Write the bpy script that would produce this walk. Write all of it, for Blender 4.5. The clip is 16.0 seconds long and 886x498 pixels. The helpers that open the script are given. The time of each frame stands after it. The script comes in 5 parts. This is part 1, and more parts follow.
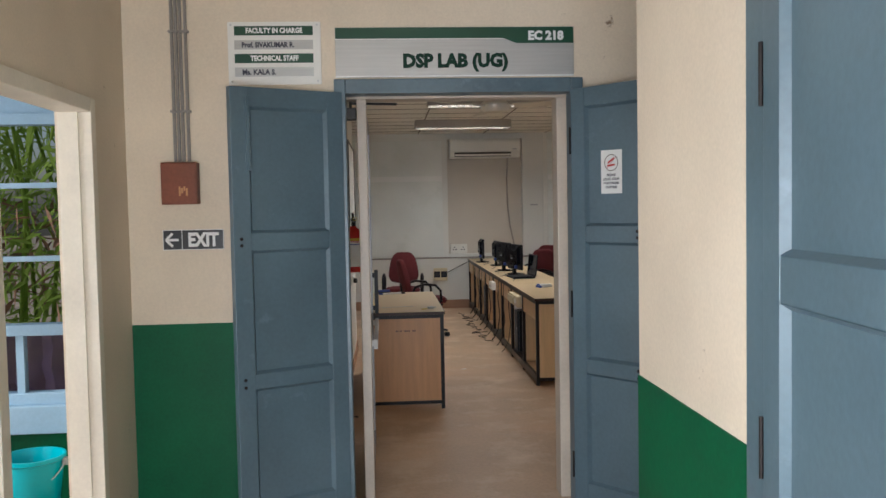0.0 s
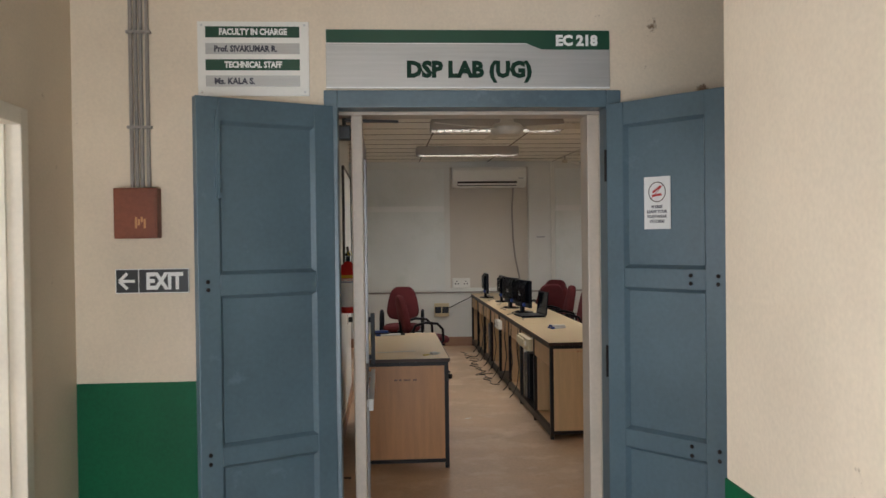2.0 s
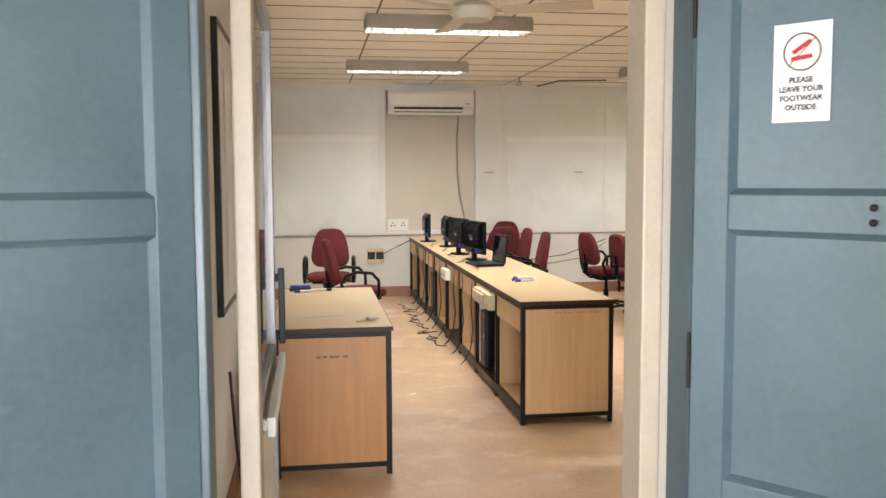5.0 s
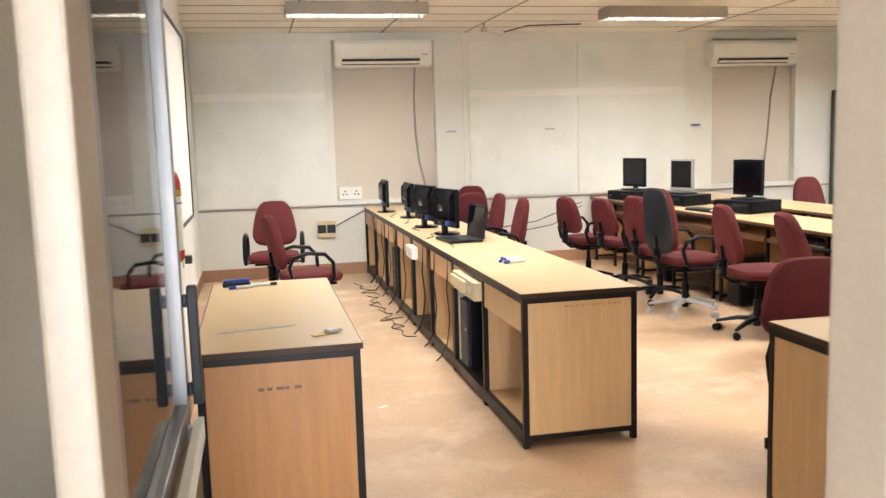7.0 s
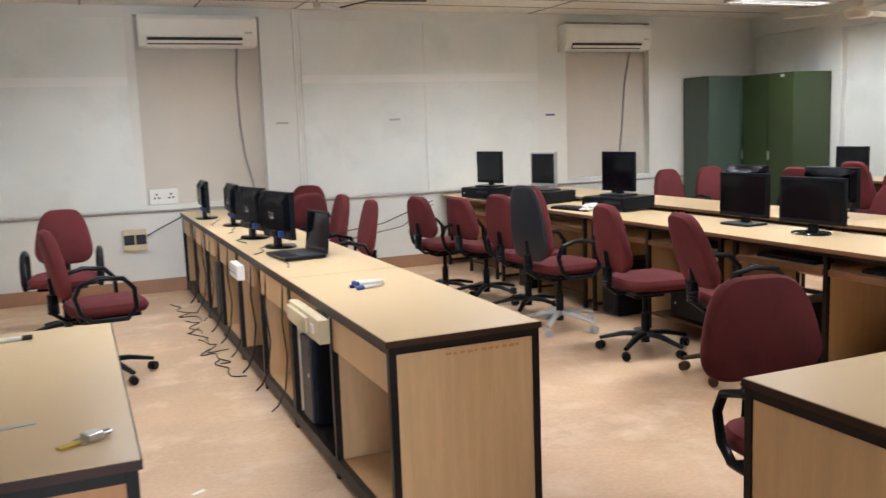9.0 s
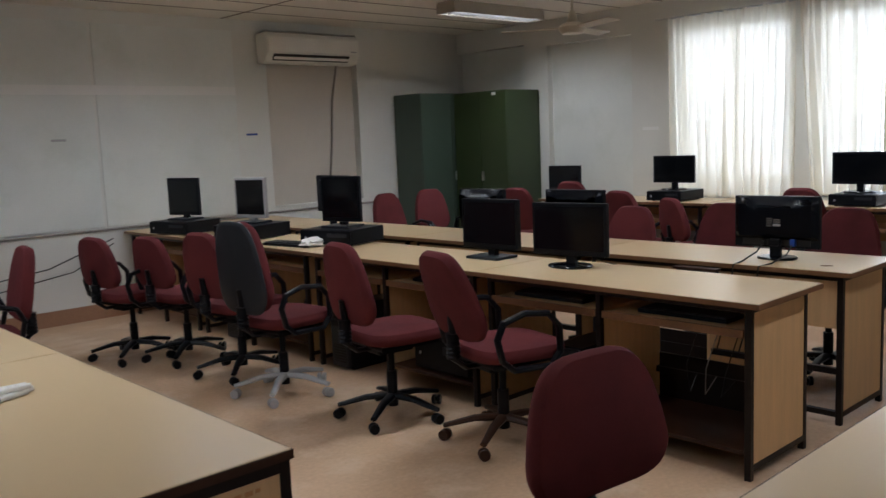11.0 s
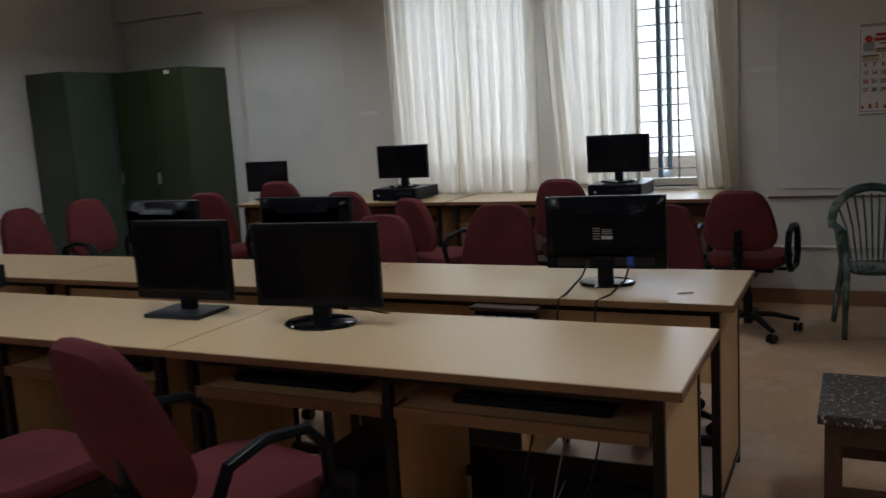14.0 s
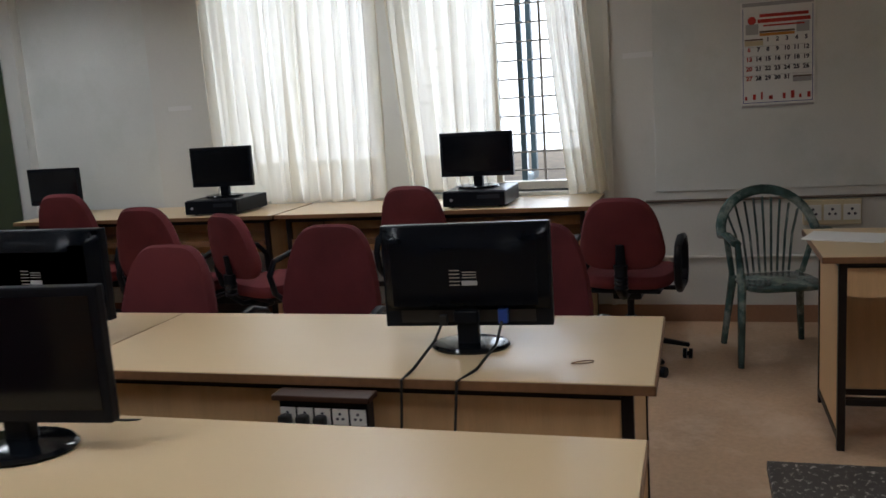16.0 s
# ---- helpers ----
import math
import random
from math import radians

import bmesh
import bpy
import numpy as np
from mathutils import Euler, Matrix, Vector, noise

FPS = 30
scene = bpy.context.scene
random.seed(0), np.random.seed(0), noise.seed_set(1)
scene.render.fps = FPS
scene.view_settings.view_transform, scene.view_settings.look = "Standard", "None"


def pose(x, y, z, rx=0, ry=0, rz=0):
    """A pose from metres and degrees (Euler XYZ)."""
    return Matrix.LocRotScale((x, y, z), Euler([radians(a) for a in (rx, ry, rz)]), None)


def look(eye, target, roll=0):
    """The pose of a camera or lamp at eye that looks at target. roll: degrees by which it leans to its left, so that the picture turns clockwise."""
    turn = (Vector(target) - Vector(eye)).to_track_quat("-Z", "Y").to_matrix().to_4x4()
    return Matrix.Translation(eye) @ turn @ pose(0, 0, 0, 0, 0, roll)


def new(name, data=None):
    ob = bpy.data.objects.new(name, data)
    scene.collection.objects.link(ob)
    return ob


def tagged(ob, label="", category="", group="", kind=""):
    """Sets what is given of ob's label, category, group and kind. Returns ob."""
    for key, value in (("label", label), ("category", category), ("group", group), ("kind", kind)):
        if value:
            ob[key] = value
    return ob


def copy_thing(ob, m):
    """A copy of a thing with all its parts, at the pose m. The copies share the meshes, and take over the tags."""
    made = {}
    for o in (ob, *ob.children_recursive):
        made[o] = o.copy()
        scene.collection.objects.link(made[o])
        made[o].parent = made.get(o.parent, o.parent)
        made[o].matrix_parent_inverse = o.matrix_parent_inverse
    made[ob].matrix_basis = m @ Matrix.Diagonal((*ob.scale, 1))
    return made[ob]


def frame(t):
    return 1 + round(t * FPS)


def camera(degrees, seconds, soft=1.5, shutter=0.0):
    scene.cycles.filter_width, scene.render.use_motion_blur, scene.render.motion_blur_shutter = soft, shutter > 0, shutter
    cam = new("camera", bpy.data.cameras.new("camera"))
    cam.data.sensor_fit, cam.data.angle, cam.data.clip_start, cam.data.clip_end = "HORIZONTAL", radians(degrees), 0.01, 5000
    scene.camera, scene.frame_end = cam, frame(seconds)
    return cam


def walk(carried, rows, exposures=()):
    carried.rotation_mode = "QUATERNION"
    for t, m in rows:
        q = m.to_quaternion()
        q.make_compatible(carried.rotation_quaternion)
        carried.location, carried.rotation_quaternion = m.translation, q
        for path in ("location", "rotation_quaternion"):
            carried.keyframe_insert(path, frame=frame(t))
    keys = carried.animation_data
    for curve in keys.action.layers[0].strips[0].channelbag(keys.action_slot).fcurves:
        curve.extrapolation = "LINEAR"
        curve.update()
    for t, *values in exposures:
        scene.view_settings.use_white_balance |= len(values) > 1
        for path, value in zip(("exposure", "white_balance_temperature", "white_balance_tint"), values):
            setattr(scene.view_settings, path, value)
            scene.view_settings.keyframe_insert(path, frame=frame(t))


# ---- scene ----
cam = camera(54.4, 16.0, shutter=0.4)
PATH = [
    (0, (0.13, 0.28, 1.541), (0.264, 2.273, 1.445), -1.1),
    (0.5, (0.166, 0.401, 1.549), (0.275, 2.396, 1.462), -0.7),
    (1, (0.155, 0.581, 1.552), (0.263, 2.577, 1.482), -0.6),
    (1.5, (0.114, 0.797, 1.572), (0.241, 2.792, 1.523), -0.9),
    (2, (0.131, 0.988, 1.57), (0.27, 2.983, 1.543), -0.7),
    (2.5, (0.173, 1.235, 1.573), (0.317, 3.229, 1.552), -0.5),
    (3, (0.155, 1.491, 1.545), (0.326, 3.484, 1.52), -0.7),
    (3.5, (0.115, 1.752, 1.532), (0.325, 3.741, 1.489), -1.3),
    (4, (0.155, 2.036, 1.502), (0.393, 4.02, 1.408), -1.2),
    (4.5, (0.178, 2.32, 1.48), (0.443, 4.298, 1.349), -0.5),
    (7, (0.229, 3.766, 1.468), (0.644, 5.707, 1.217), -1.7),
    (7.5, (0.323, 4.082, 1.458), (0.772, 6.014, 1.2), -1.4),
    (8, (0.361, 4.324, 1.459), (0.994, 6.204, 1.207), -2.0),
    (8.5, (0.396, 4.596, 1.46), (1.105, 6.448, 1.201), -2.1),
    (9, (0.491, 4.884, 1.442), (1.263, 6.709, 1.167), -2.1),
    (9.5, (0.564, 5.142, 1.44), (1.522, 6.879, 1.179), -2.0),
    (10, (0.652, 5.412, 1.448), (1.801, 7.029, 1.193), -2.4),
    (12.5, (1.53, 6.504, 1.418), (3.126, 7.678, 1.146), -2.5),
    (13, (1.723, 6.724, 1.408), (3.429, 7.727, 1.118), -3.1),
    (13.5, (1.913, 6.933, 1.415), (3.658, 7.863, 1.118), -3.4),
    (14, (2.173, 7.102, 1.401), (3.948, 7.972, 1.095), -3.5),
    (14.5, (2.406, 7.28, 1.391), (4.259, 7.965, 1.081), -3.6),
    (15, (2.619, 7.389, 1.394), (4.496, 8.003, 1.075), -3.7),
    (15.5, (2.915, 7.383, 1.39), (4.8, 7.969, 1.063), -4.2),
    (16, (3.135, 7.366, 1.386), (5.023, 7.934, 1.049), -3.8),
]
walk(cam, [(t, look(eye, target, roll)) for t, eye, target, roll in PATH],
     exposures=[(0.0, -0.74, 5900, 10), (2.5, -0.85, 6150, 10), (3.5, -0.35, 6300, 10), (4.0, 0.25, 6300, 10), (4.5, 0.5, 6350, 10), (7.0, 1.02, 6250, 10), (7.5, 0.96, 6100, 10), (8.5, 0.57, 5850, 10), (9.0, 0.5, 5650, 10), (9.5, 0.5, 5250, 10),
                (10.0, 0.05, 5400, 10), (12.5, -1.3, 5500, 10), (14.5, -1.56, 5500, 10), (15.0, -1.2, 5500, 10), (16.0, -1.05, 5550, 10)])

# ---- world, sun and large lights ----
world = bpy.data.worlds.new("sky")
scene.world = world
world.use_nodes = True
wn = world.node_tree
sky = wn.nodes.new("ShaderNodeTexSky")
sky.sky_type = "NISHITA"
sky.sun_disc = False
sky.sun_elevation, sky.sun_rotation = radians(42), radians(245)
sky.air_density, sky.dust_density = 1.0, 3.0
wn.nodes["Background"].inputs["Strength"].default_value = 0.13
wn.links.new(sky.outputs["Color"], wn.nodes["Background"].inputs["Color"])
sun = new("sun", bpy.data.lights.new("sun", "SUN"))
sun.data.energy, sun.data.angle, sun.data.color = 4.0, radians(0.6), (1.0, 0.95, 0.86)
sun.matrix_basis = look((0, 0, 0), (0.75, 0.35, -0.75))

# last three are unseen, added on the grid to brighten floor and window wall
TUBES = [(1.2, 8.98), (1.16, 11.4), (4.12, 11.58), (7.05, 11.6), (4.12, 8.98), (7.05, 8.98), (4.12, 6.4)]
for lx, ly in TUBES:
    lamp = new("tube_light", bpy.data.lights.new("tube_light", "AREA"))
    lamp.data.shape, lamp.data.size, lamp.data.size_y, lamp.data.energy = "RECTANGLE", 1.15, 0.16, 25
    lamp.data.spread = radians(155)
    lamp.data.color = (1.0, 0.96, 0.89)
    lamp.matrix_basis = pose(lx, ly, 2.545)
for wy, ww in ((9.88, 1.1), (8.52, 1.05)):
    lamp = new("window_light", bpy.data.lights.new("window_light", "AREA"))
    lamp.data.shape, lamp.data.size, lamp.data.size_y, lamp.data.energy = "RECTANGLE", ww, 1.5, 26
    lamp.data.color = (0.92, 0.97, 1.0)
    lamp.matrix_basis = look((8.75, wy, 1.62), (0, wy, 1.3))
# unseen area lamps added at foyer and passage openings, standing in for sky light
for eye, aim, sx, sy, power in (((-1.2, -0.2, 1.3), (0, -0.2, 0.9), 3.1, 1.35, 215), ((-0.05, -2.55, 0.7), (-0.05, 0, 0.45), 1.8, 1.2, 235), ((-3.1, 2.7, 1.6), (0, 2.7, 1.3), 3.2, 1.5, 90)):
    lamp = new("daylight_fill", bpy.data.lights.new("daylight_fill", "AREA"))
    lamp.data.shape, lamp.data.size, lamp.data.size_y, lamp.data.energy = "RECTANGLE", sx, sy, power
    lamp.data.color = (0.96, 0.98, 1.0)
    lamp.matrix_basis = look(eye, aim)


# ---- materials ----
def mat(name, color, rough=0.6, metal=0.0, vary=0.12, scale=3.0, grain=60.0, bump=0.15, dark=None, stretch=None, spec=0.5, island=0.0, blotch=None, rvar=0.1):
    """A surface with cloudy variation, fine grain and relief; blotch = (colour, scale, threshold, width) adds stains."""
    m = bpy.data.materials.new(name)
    m.use_nodes = True
    nt = m.node_tree
    N, L = nt.nodes, nt.links
    b = N["Principled BSDF"]
    tc = N.new("ShaderNodeTexCoord")
    mp = N.new("ShaderNodeMapping")
    geo = N.new("ShaderNodeNewGeometry")
    L.new(geo.outputs["Position"] if stretch is None else tc.outputs["Object"], mp.inputs["Vector"])
    mp.inputs["Scale"].default_value = stretch or (1, 1, 1)
    n1, n2 = N.new("ShaderNodeTexNoise"), N.new("ShaderNodeTexNoise")
    n1.inputs["Scale"].default_value, n1.inputs["Detail"].default_value = scale, 6
    n2.inputs["Scale"].default_value, n2.inputs["Detail"].default_value = grain, 4
    L.new(mp.outputs[0], n1.inputs["Vector"])
    L.new(mp.outputs[0], n2.inputs["Vector"])
    add = N.new("ShaderNodeMath")
    add.operation = "MULTIPLY_ADD"
    L.new(n2.outputs["Fac"], add.inputs[0])
    add.inputs[1].default_value = 0.45
    L.new(n1.outputs["Fac"], add.inputs[2])
    if island:
        isl = N.new("ShaderNodeObjectInfo")
        ad2 = N.new("ShaderNodeMath")
        ad2.operation = "MULTIPLY_ADD"
        L.new(isl.outputs["Random"], ad2.inputs[0])
        ad2.inputs[1].default_value = island
        L.new(add.outputs[0], ad2.inputs[2])
        add = ad2
    ramp = N.new("ShaderNodeValToRGB")
    ramp.color_ramp.elements[0].position, ramp.color_ramp.elements[1].position = 0.45, 1.0
    lo = dark or tuple(c * (1 - 1.6 * vary) for c in color)
    hi = tuple(min(1, c * (1 + vary)) for c in color)
    ramp.color_ramp.elements[0].color = (*lo, 1)
    ramp.color_ramp.elements[1].color = (*hi, 1)
    L.new(add.outputs[0], ramp.inputs["Fac"])
    col = ramp.outputs["Color"]
    if blotch:
        bc, bs, bt, bw = blotch
        n3 = N.new("ShaderNodeTexNoise")
        n3.inputs["Scale"].default_value, n3.inputs["Detail"].default_value, n3.inputs["Roughness"].default_value = bs, 8, 0.65
        L.new(mp.outputs[0], n3.inputs["Vector"])
        rr = N.new("ShaderNodeMapRange")
        rr.inputs["From Min"].default_value, rr.inputs["From Max"].default_value = bt, bt + bw
        L.new(n3.outputs["Fac"], rr.inputs["Value"])
        mx = N.new("ShaderNodeMix")
        mx.data_type = "RGBA"
        L.new(rr.outputs["Result"], mx.inputs["Factor"])
        L.new(col, mx.inputs["A"])
        mx.inputs["B"].default_value = (*bc, 1)
        col = mx.outputs["Result"]
    L.new(col, b.inputs["Base Color"])
    r2 = N.new("ShaderNodeMapRange")
    r2.inputs["To Min"].default_value, r2.inputs["To Max"].default_value = max(0.03, rough - rvar), min(1, rough + rvar)
    L.new(n1.outputs["Fac"], r2.inputs["Value"])
    L.new(r2.outputs["Result"], b.inputs["Roughness"])
    b.inputs["Metallic"].default_value = metal
    b.inputs["Specular IOR Level"].default_value = spec
    bp = N.new("ShaderNodeBump")
    bp.inputs["Strength"].default_value, bp.inputs["Distance"].default_value = bump, 0.004
    L.new(add.outputs[0], bp.inputs["Height"])
    L.new(bp.outputs["Normal"], b.inputs["Normal"])
    return m


def glow(name, color, strength):
    m = bpy.data.materials.new(name)
    m.use_nodes = True
    b = m.node_tree.nodes["Principled BSDF"]
    b.inputs["Base Color"].default_value = (0.9, 0.9, 0.9, 1)
    b.inputs["Emission Color"].default_value = (*color, 1)
    b.inputs["Emission Strength"].default_value = strength
    return m


def glass(name, tint=(0.95, 0.97, 0.97), rough=0.02, ior=1.5):
    m = bpy.data.materials.new(name)
    m.use_nodes = True
    nt = m.node_tree
    nt.nodes.remove(nt.nodes["Principled BSDF"])
    tr, gl, mx, fr = (nt.nodes.new(k) for k in ("ShaderNodeBsdfTransparent", "ShaderNodeBsdfGlossy", "ShaderNodeMixShader", "ShaderNodeFresnel"))
    tr.inputs["Color"].default_value = (*tint, 1)
    gl.inputs["Roughness"].default_value = rough
    fr.inputs["IOR"].default_value = ior
    nt.links.new(fr.outputs[0], mx.inputs[0])
    nt.links.new(tr.outputs[0], mx.inputs[1])
    nt.links.new(gl.outputs[0], mx.inputs[2])
    nt.links.new(mx.outputs[0], nt.nodes["Material Output"].inputs["Surface"])
    return m


def cloth(name, color, through_):
    m = bpy.data.materials.new(name)
    m.use_nodes = True
    nt = m.node_tree
    nt.nodes.remove(nt.nodes["Principled BSDF"])
    df, tl, tp, m1, m2 = (nt.nodes.new(k) for k in ("ShaderNodeBsdfDiffuse", "ShaderNodeBsdfTranslucent", "ShaderNodeBsdfTransparent", "ShaderNodeMixShader", "ShaderNodeMixShader"))
    ns, rp = nt.nodes.new("ShaderNodeTexNoise"), nt.nodes.new("ShaderNodeValToRGB")
    ns.inputs["Scale"].default_value, ns.inputs["Detail"].default_value = 4, 5
    rp.color_ramp.elements[0].color = (*(c * 0.85 for c in color), 1)
    rp.color_ramp.elements[1].color = (*color, 1)
    nt.links.new(ns.outputs["Fac"], rp.inputs["Fac"])
    nt.links.new(rp.outputs["Color"], df.inputs["Color"])
    nt.links.new(rp.outputs["Color"], tl.inputs["Color"])
    m1.inputs[0].default_value = 0.6
    m2.inputs[0].default_value = through_
    nt.links.new(df.outputs[0], m1.inputs[1])
    nt.links.new(tl.outputs[0], m1.inputs[2])
    nt.links.new(m1.outputs[0], m2.inputs[1])
    nt.links.new(tp.outputs[0], m2.inputs[2])
    nt.links.new(m2.outputs[0], nt.nodes["Material Output"].inputs["Surface"])
    return m


M_CREAM = mat("cream_wall_paint", (0.73, 0.63, 0.49), 0.75, vary=0.09, scale=1.6, grain=90, bump=0.25, blotch=((0.22, 0.14, 0.08), 6.5, 0.665, 0.05))
# foyer ceiling colour, darkened so less light bounces onto the upper walls
M_DIM_CEIL = mat("darkened_plaster", (0.34, 0.29, 0.23), 0.8, vary=0.15, scale=1.6)
M_DADO = mat("green_gloss_paint", (0.004, 0.105, 0.042), 0.5, spec=0.2, vary=0.2, scale=2.5, grain=70, bump=0.15, blotch=((0.06, 0.2, 0.11), 14, 0.74, 0.03))
M_WHITE = mat("room_wall_paint", (0.73, 0.73, 0.69), 0.7, vary=0.05, scale=1.2, grain=120, bump=0.12, blotch=((0.6, 0.58, 0.52), 1.3, 0.62, 0.2))
M_PANEL = mat("wall_board_paint", (0.75, 0.77, 0.74), 0.55, vary=0.06, scale=1.5, grain=140, bump=0.05, blotch=((0.63, 0.66, 0.61), 1.8, 0.52, 0.25))
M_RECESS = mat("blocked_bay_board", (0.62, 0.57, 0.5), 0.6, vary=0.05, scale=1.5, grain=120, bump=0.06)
M_CEIL = mat("ceiling_board", (0.82, 0.78, 0.7), 0.6, vary=0.05, scale=2, grain=80, bump=0.05)
M_SEAM = mat("dark_seam", (0.16, 0.12, 0.09), 0.8, vary=0.2)
M_FLOOR = mat("floor_brown_coating", (0.58, 0.395, 0.245), 0.44, spec=0.35, vary=0.16, scale=1.4, grain=45, bump=0.05, blotch=((0.69, 0.53, 0.38), 2.6, 0.5, 0.2))
M_FLOOR2 = mat("foyer_floor_coating", (0.48, 0.32, 0.22), 0.5, vary=0.15, scale=1.6, grain=50, bump=0.08, blotch=((0.2, 0.15, 0.12), 3, 0.62, 0.15))
M_SKIRT = mat("brown_skirting_paint", (0.36, 0.2, 0.12), 0.55, vary=0.12)
M_BLUE = mat("blue_grey_gloss_paint", (0.094, 0.145, 0.176), 0.36, vary=0.14, scale=2.2, grain=55, bump=0.2, blotch=((0.16, 0.22, 0.26), 5, 0.64, 0.15))
M_BLUE2 = mat("pale_blue_window_paint", (0.3, 0.45, 0.58), 0.5, vary=0.08)
M_JAMB = mat("chipped_cream_gloss", (0.78, 0.72, 0.6), 0.45, vary=0.07, scale=4, grain=60, blotch=((0.3, 0.18, 0.1), 6, 0.72, 0.04))
M_POST = mat("aged_cream_paint", (0.5, 0.43, 0.35), 0.45, vary=0.1, scale=4, grain=60, blotch=((0.25, 0.17, 0.12), 7, 0.7, 0.05))
M_LETTER = mat("dark_green_letter", (0.004, 0.03, 0.016), 0.5, vary=0.05, spec=0.2)
M_BEECH = mat("beech_laminate", (0.63, 0.41, 0.205), 0.42, vary=0.08, scale=5, grain=50, bump=0.03, stretch=(6, 6, 0.5))
M_TOP = mat("tabletop_laminate", (0.66, 0.495, 0.285), 0.31, vary=0.012, scale=1.0, grain=7, bump=0.0, stretch=(0.5, 4, 4), rvar=0.02)
M_OAK = mat("orange_laminate", (0.54, 0.265, 0.1), 0.42, vary=0.1, scale=5, grain=50, bump=0.03, stretch=(6, 6, 0.5))
M_BLACK = mat("black_steel_paint", (0.014, 0.010, 0.009), 0.4, spec=0.22, vary=0.2)
M_EDGE = mat("dark_edge_band", (0.05, 0.024, 0.015), 0.4, spec=0.22, vary=0.2)
M_EDGE2 = mat("brown_edge_band", (0.2, 0.1, 0.045), 0.4, vary=0.2)
M_RED = mat("maroon_woven_fabric", (0.112, 0.024, 0.027), 0.9, vary=0.2, scale=6, grain=350, bump=0.35, spec=0.2, island=0.25)
M_BPLAS = mat("black_plastic", (0.007, 0.008, 0.011), 0.32, vary=0.2, grain=200, bump=0.08, spec=0.14)
M_GPLAS = mat("dark_grey_plastic", (0.02, 0.025, 0.033), 0.42, spec=0.3, vary=0.15, grain=200, bump=0.1)
M_SCREEN = mat("dark_screen", (0.004, 0.005, 0.007), 0.1, spec=0.3, vary=0.1, bump=0.0)
M_SILVER = mat("silver_plastic", (0.42, 0.42, 0.43), 0.4, vary=0.05)
M_CHROME = mat("worn_metal", (0.6, 0.6, 0.6), 0.3, metal=0.9, vary=0.1)
M_ALU = mat("satin_aluminium", (0.34, 0.34, 0.35), 0.42, metal=0.75, vary=0.06, stretch=(3, 3, 0.4))
M_WPLAS = mat("white_plastic", (0.78, 0.77, 0.72), 0.4, vary=0.04)
M_YPLAS = mat("yellowed_plastic", (0.62, 0.53, 0.34), 0.45, vary=0.06)
M_CUP1 = mat("grey_green_steel", (0.055, 0.082, 0.06), 0.42, vary=0.06)
M_CUP2 = mat("olive_green_steel", (0.032, 0.05, 0.016), 0.38, vary=0.08)
M_PAPER = mat("white_paper", (0.82, 0.82, 0.8), 0.7, vary=0.03)
M_SIGN = mat("brushed_sign_plate", (0.46, 0.46, 0.44), 0.35, metal=0.35, vary=0.06, stretch=(1, 30, 30))
M_SGREEN = mat("sign_green", (0.008, 0.06, 0.03), 0.4, vary=0.06)
M_SBLACK = mat("sign_black", (0.012, 0.012, 0.012), 0.4, vary=0.1)
M_RUST = mat("red_oxide_paint", (0.2, 0.06, 0.03), 0.6, vary=0.2, grain=80, bump=0.3)
M_PIPE = mat("grey_conduit", (0.32, 0.29, 0.26), 0.5, vary=0.15)
M_WOOD = mat("dark_stained_wood", (0.065, 0.028, 0.014), 0.5, vary=0.3, scale=6, grain=60, stretch=(6, 6, 0.8))
M_WOOD2 = mat("worn_rack_wood", (0.11, 0.052, 0.026), 0.55, vary=0.3, scale=6, grain=60, stretch=(1, 6, 6))
M_STOOL = mat("paint_spattered_wood", (0.05, 0.042, 0.036), 0.5, vary=0.3, scale=8, grain=60, blotch=((0.4, 0.38, 0.34), 60, 0.57, 0.05))
M_PGREEN = mat("marbled_green_plastic", (0.06, 0.11, 0.10), 0.22, vary=0.4, scale=5, grain=20, blotch=((0.36, 0.41, 0.37), 6, 0.5, 0.18))
M_FIRE = mat("fire_red_enamel", (0.55, 0.02, 0.015), 0.25, vary=0.05)
M_CYAN = mat("cyan_plastic", (0.0, 0.42, 0.5), 0.35, vary=0.06)
M_PURPLE = mat("purple_cloth", (0.1, 0.06, 0.13), 0.9, vary=0.2)
M_CREAMF = mat("fan_cream_enamel", (0.6, 0.54, 0.44), 0.4, vary=0.06)
M_FIXT = mat("dull_fixture_enamel", (0.36, 0.32, 0.27), 0.5, vary=0.1)
M_MON = mat("blue_black_gloss_plastic", (0.005, 0.007, 0.012), 0.22, vary=0.15, grain=200, bump=0.02, spec=0.25)
M_LEAF2 = mat("dry_leaf", (0.3, 0.16, 0.1), 0.6, vary=0.3)
M_GROUND = mat("bare_ground", (0.2, 0.16, 0.11), 0.9, vary=0.25)
M_REDINK = mat("red_ink", (0.5, 0.04, 0.03), 0.6, vary=0.05)
M_INK = mat("dark_ink", (0.04, 0.04, 0.06), 0.6, vary=0.1)
M_BLUEINK = mat("blue_plastic", (0.02, 0.06, 0.3), 0.4, vary=0.1)
M_ORANGE = mat("orange_ink", (0.6, 0.26, 0.05), 0.6, vary=0.06)
M_YELLOW = mat("yellow_plastic", (0.6, 0.42, 0.03), 0.4, vary=0.1)
M_TUBE = glow("lit_tube", (1.0, 0.96, 0.88), 14)
# emissive white that stands in for the overexposed daylight outside
M_GLOW_BACK = glow("glowing_backdrop", (1.0, 0.99, 0.96), 5)
M_GLASS = glass("clear_glass")
M_SMOKE = glass("dusty_glass", (0.96, 0.97, 0.98), 0.03, 1.25)
M_CURT = cloth("sheer_curtain", (0.9, 0.85, 0.74), 0.09)
M_LEAF = cloth("bamboo_leaf", (0.3, 0.42, 0.09), 0.0)


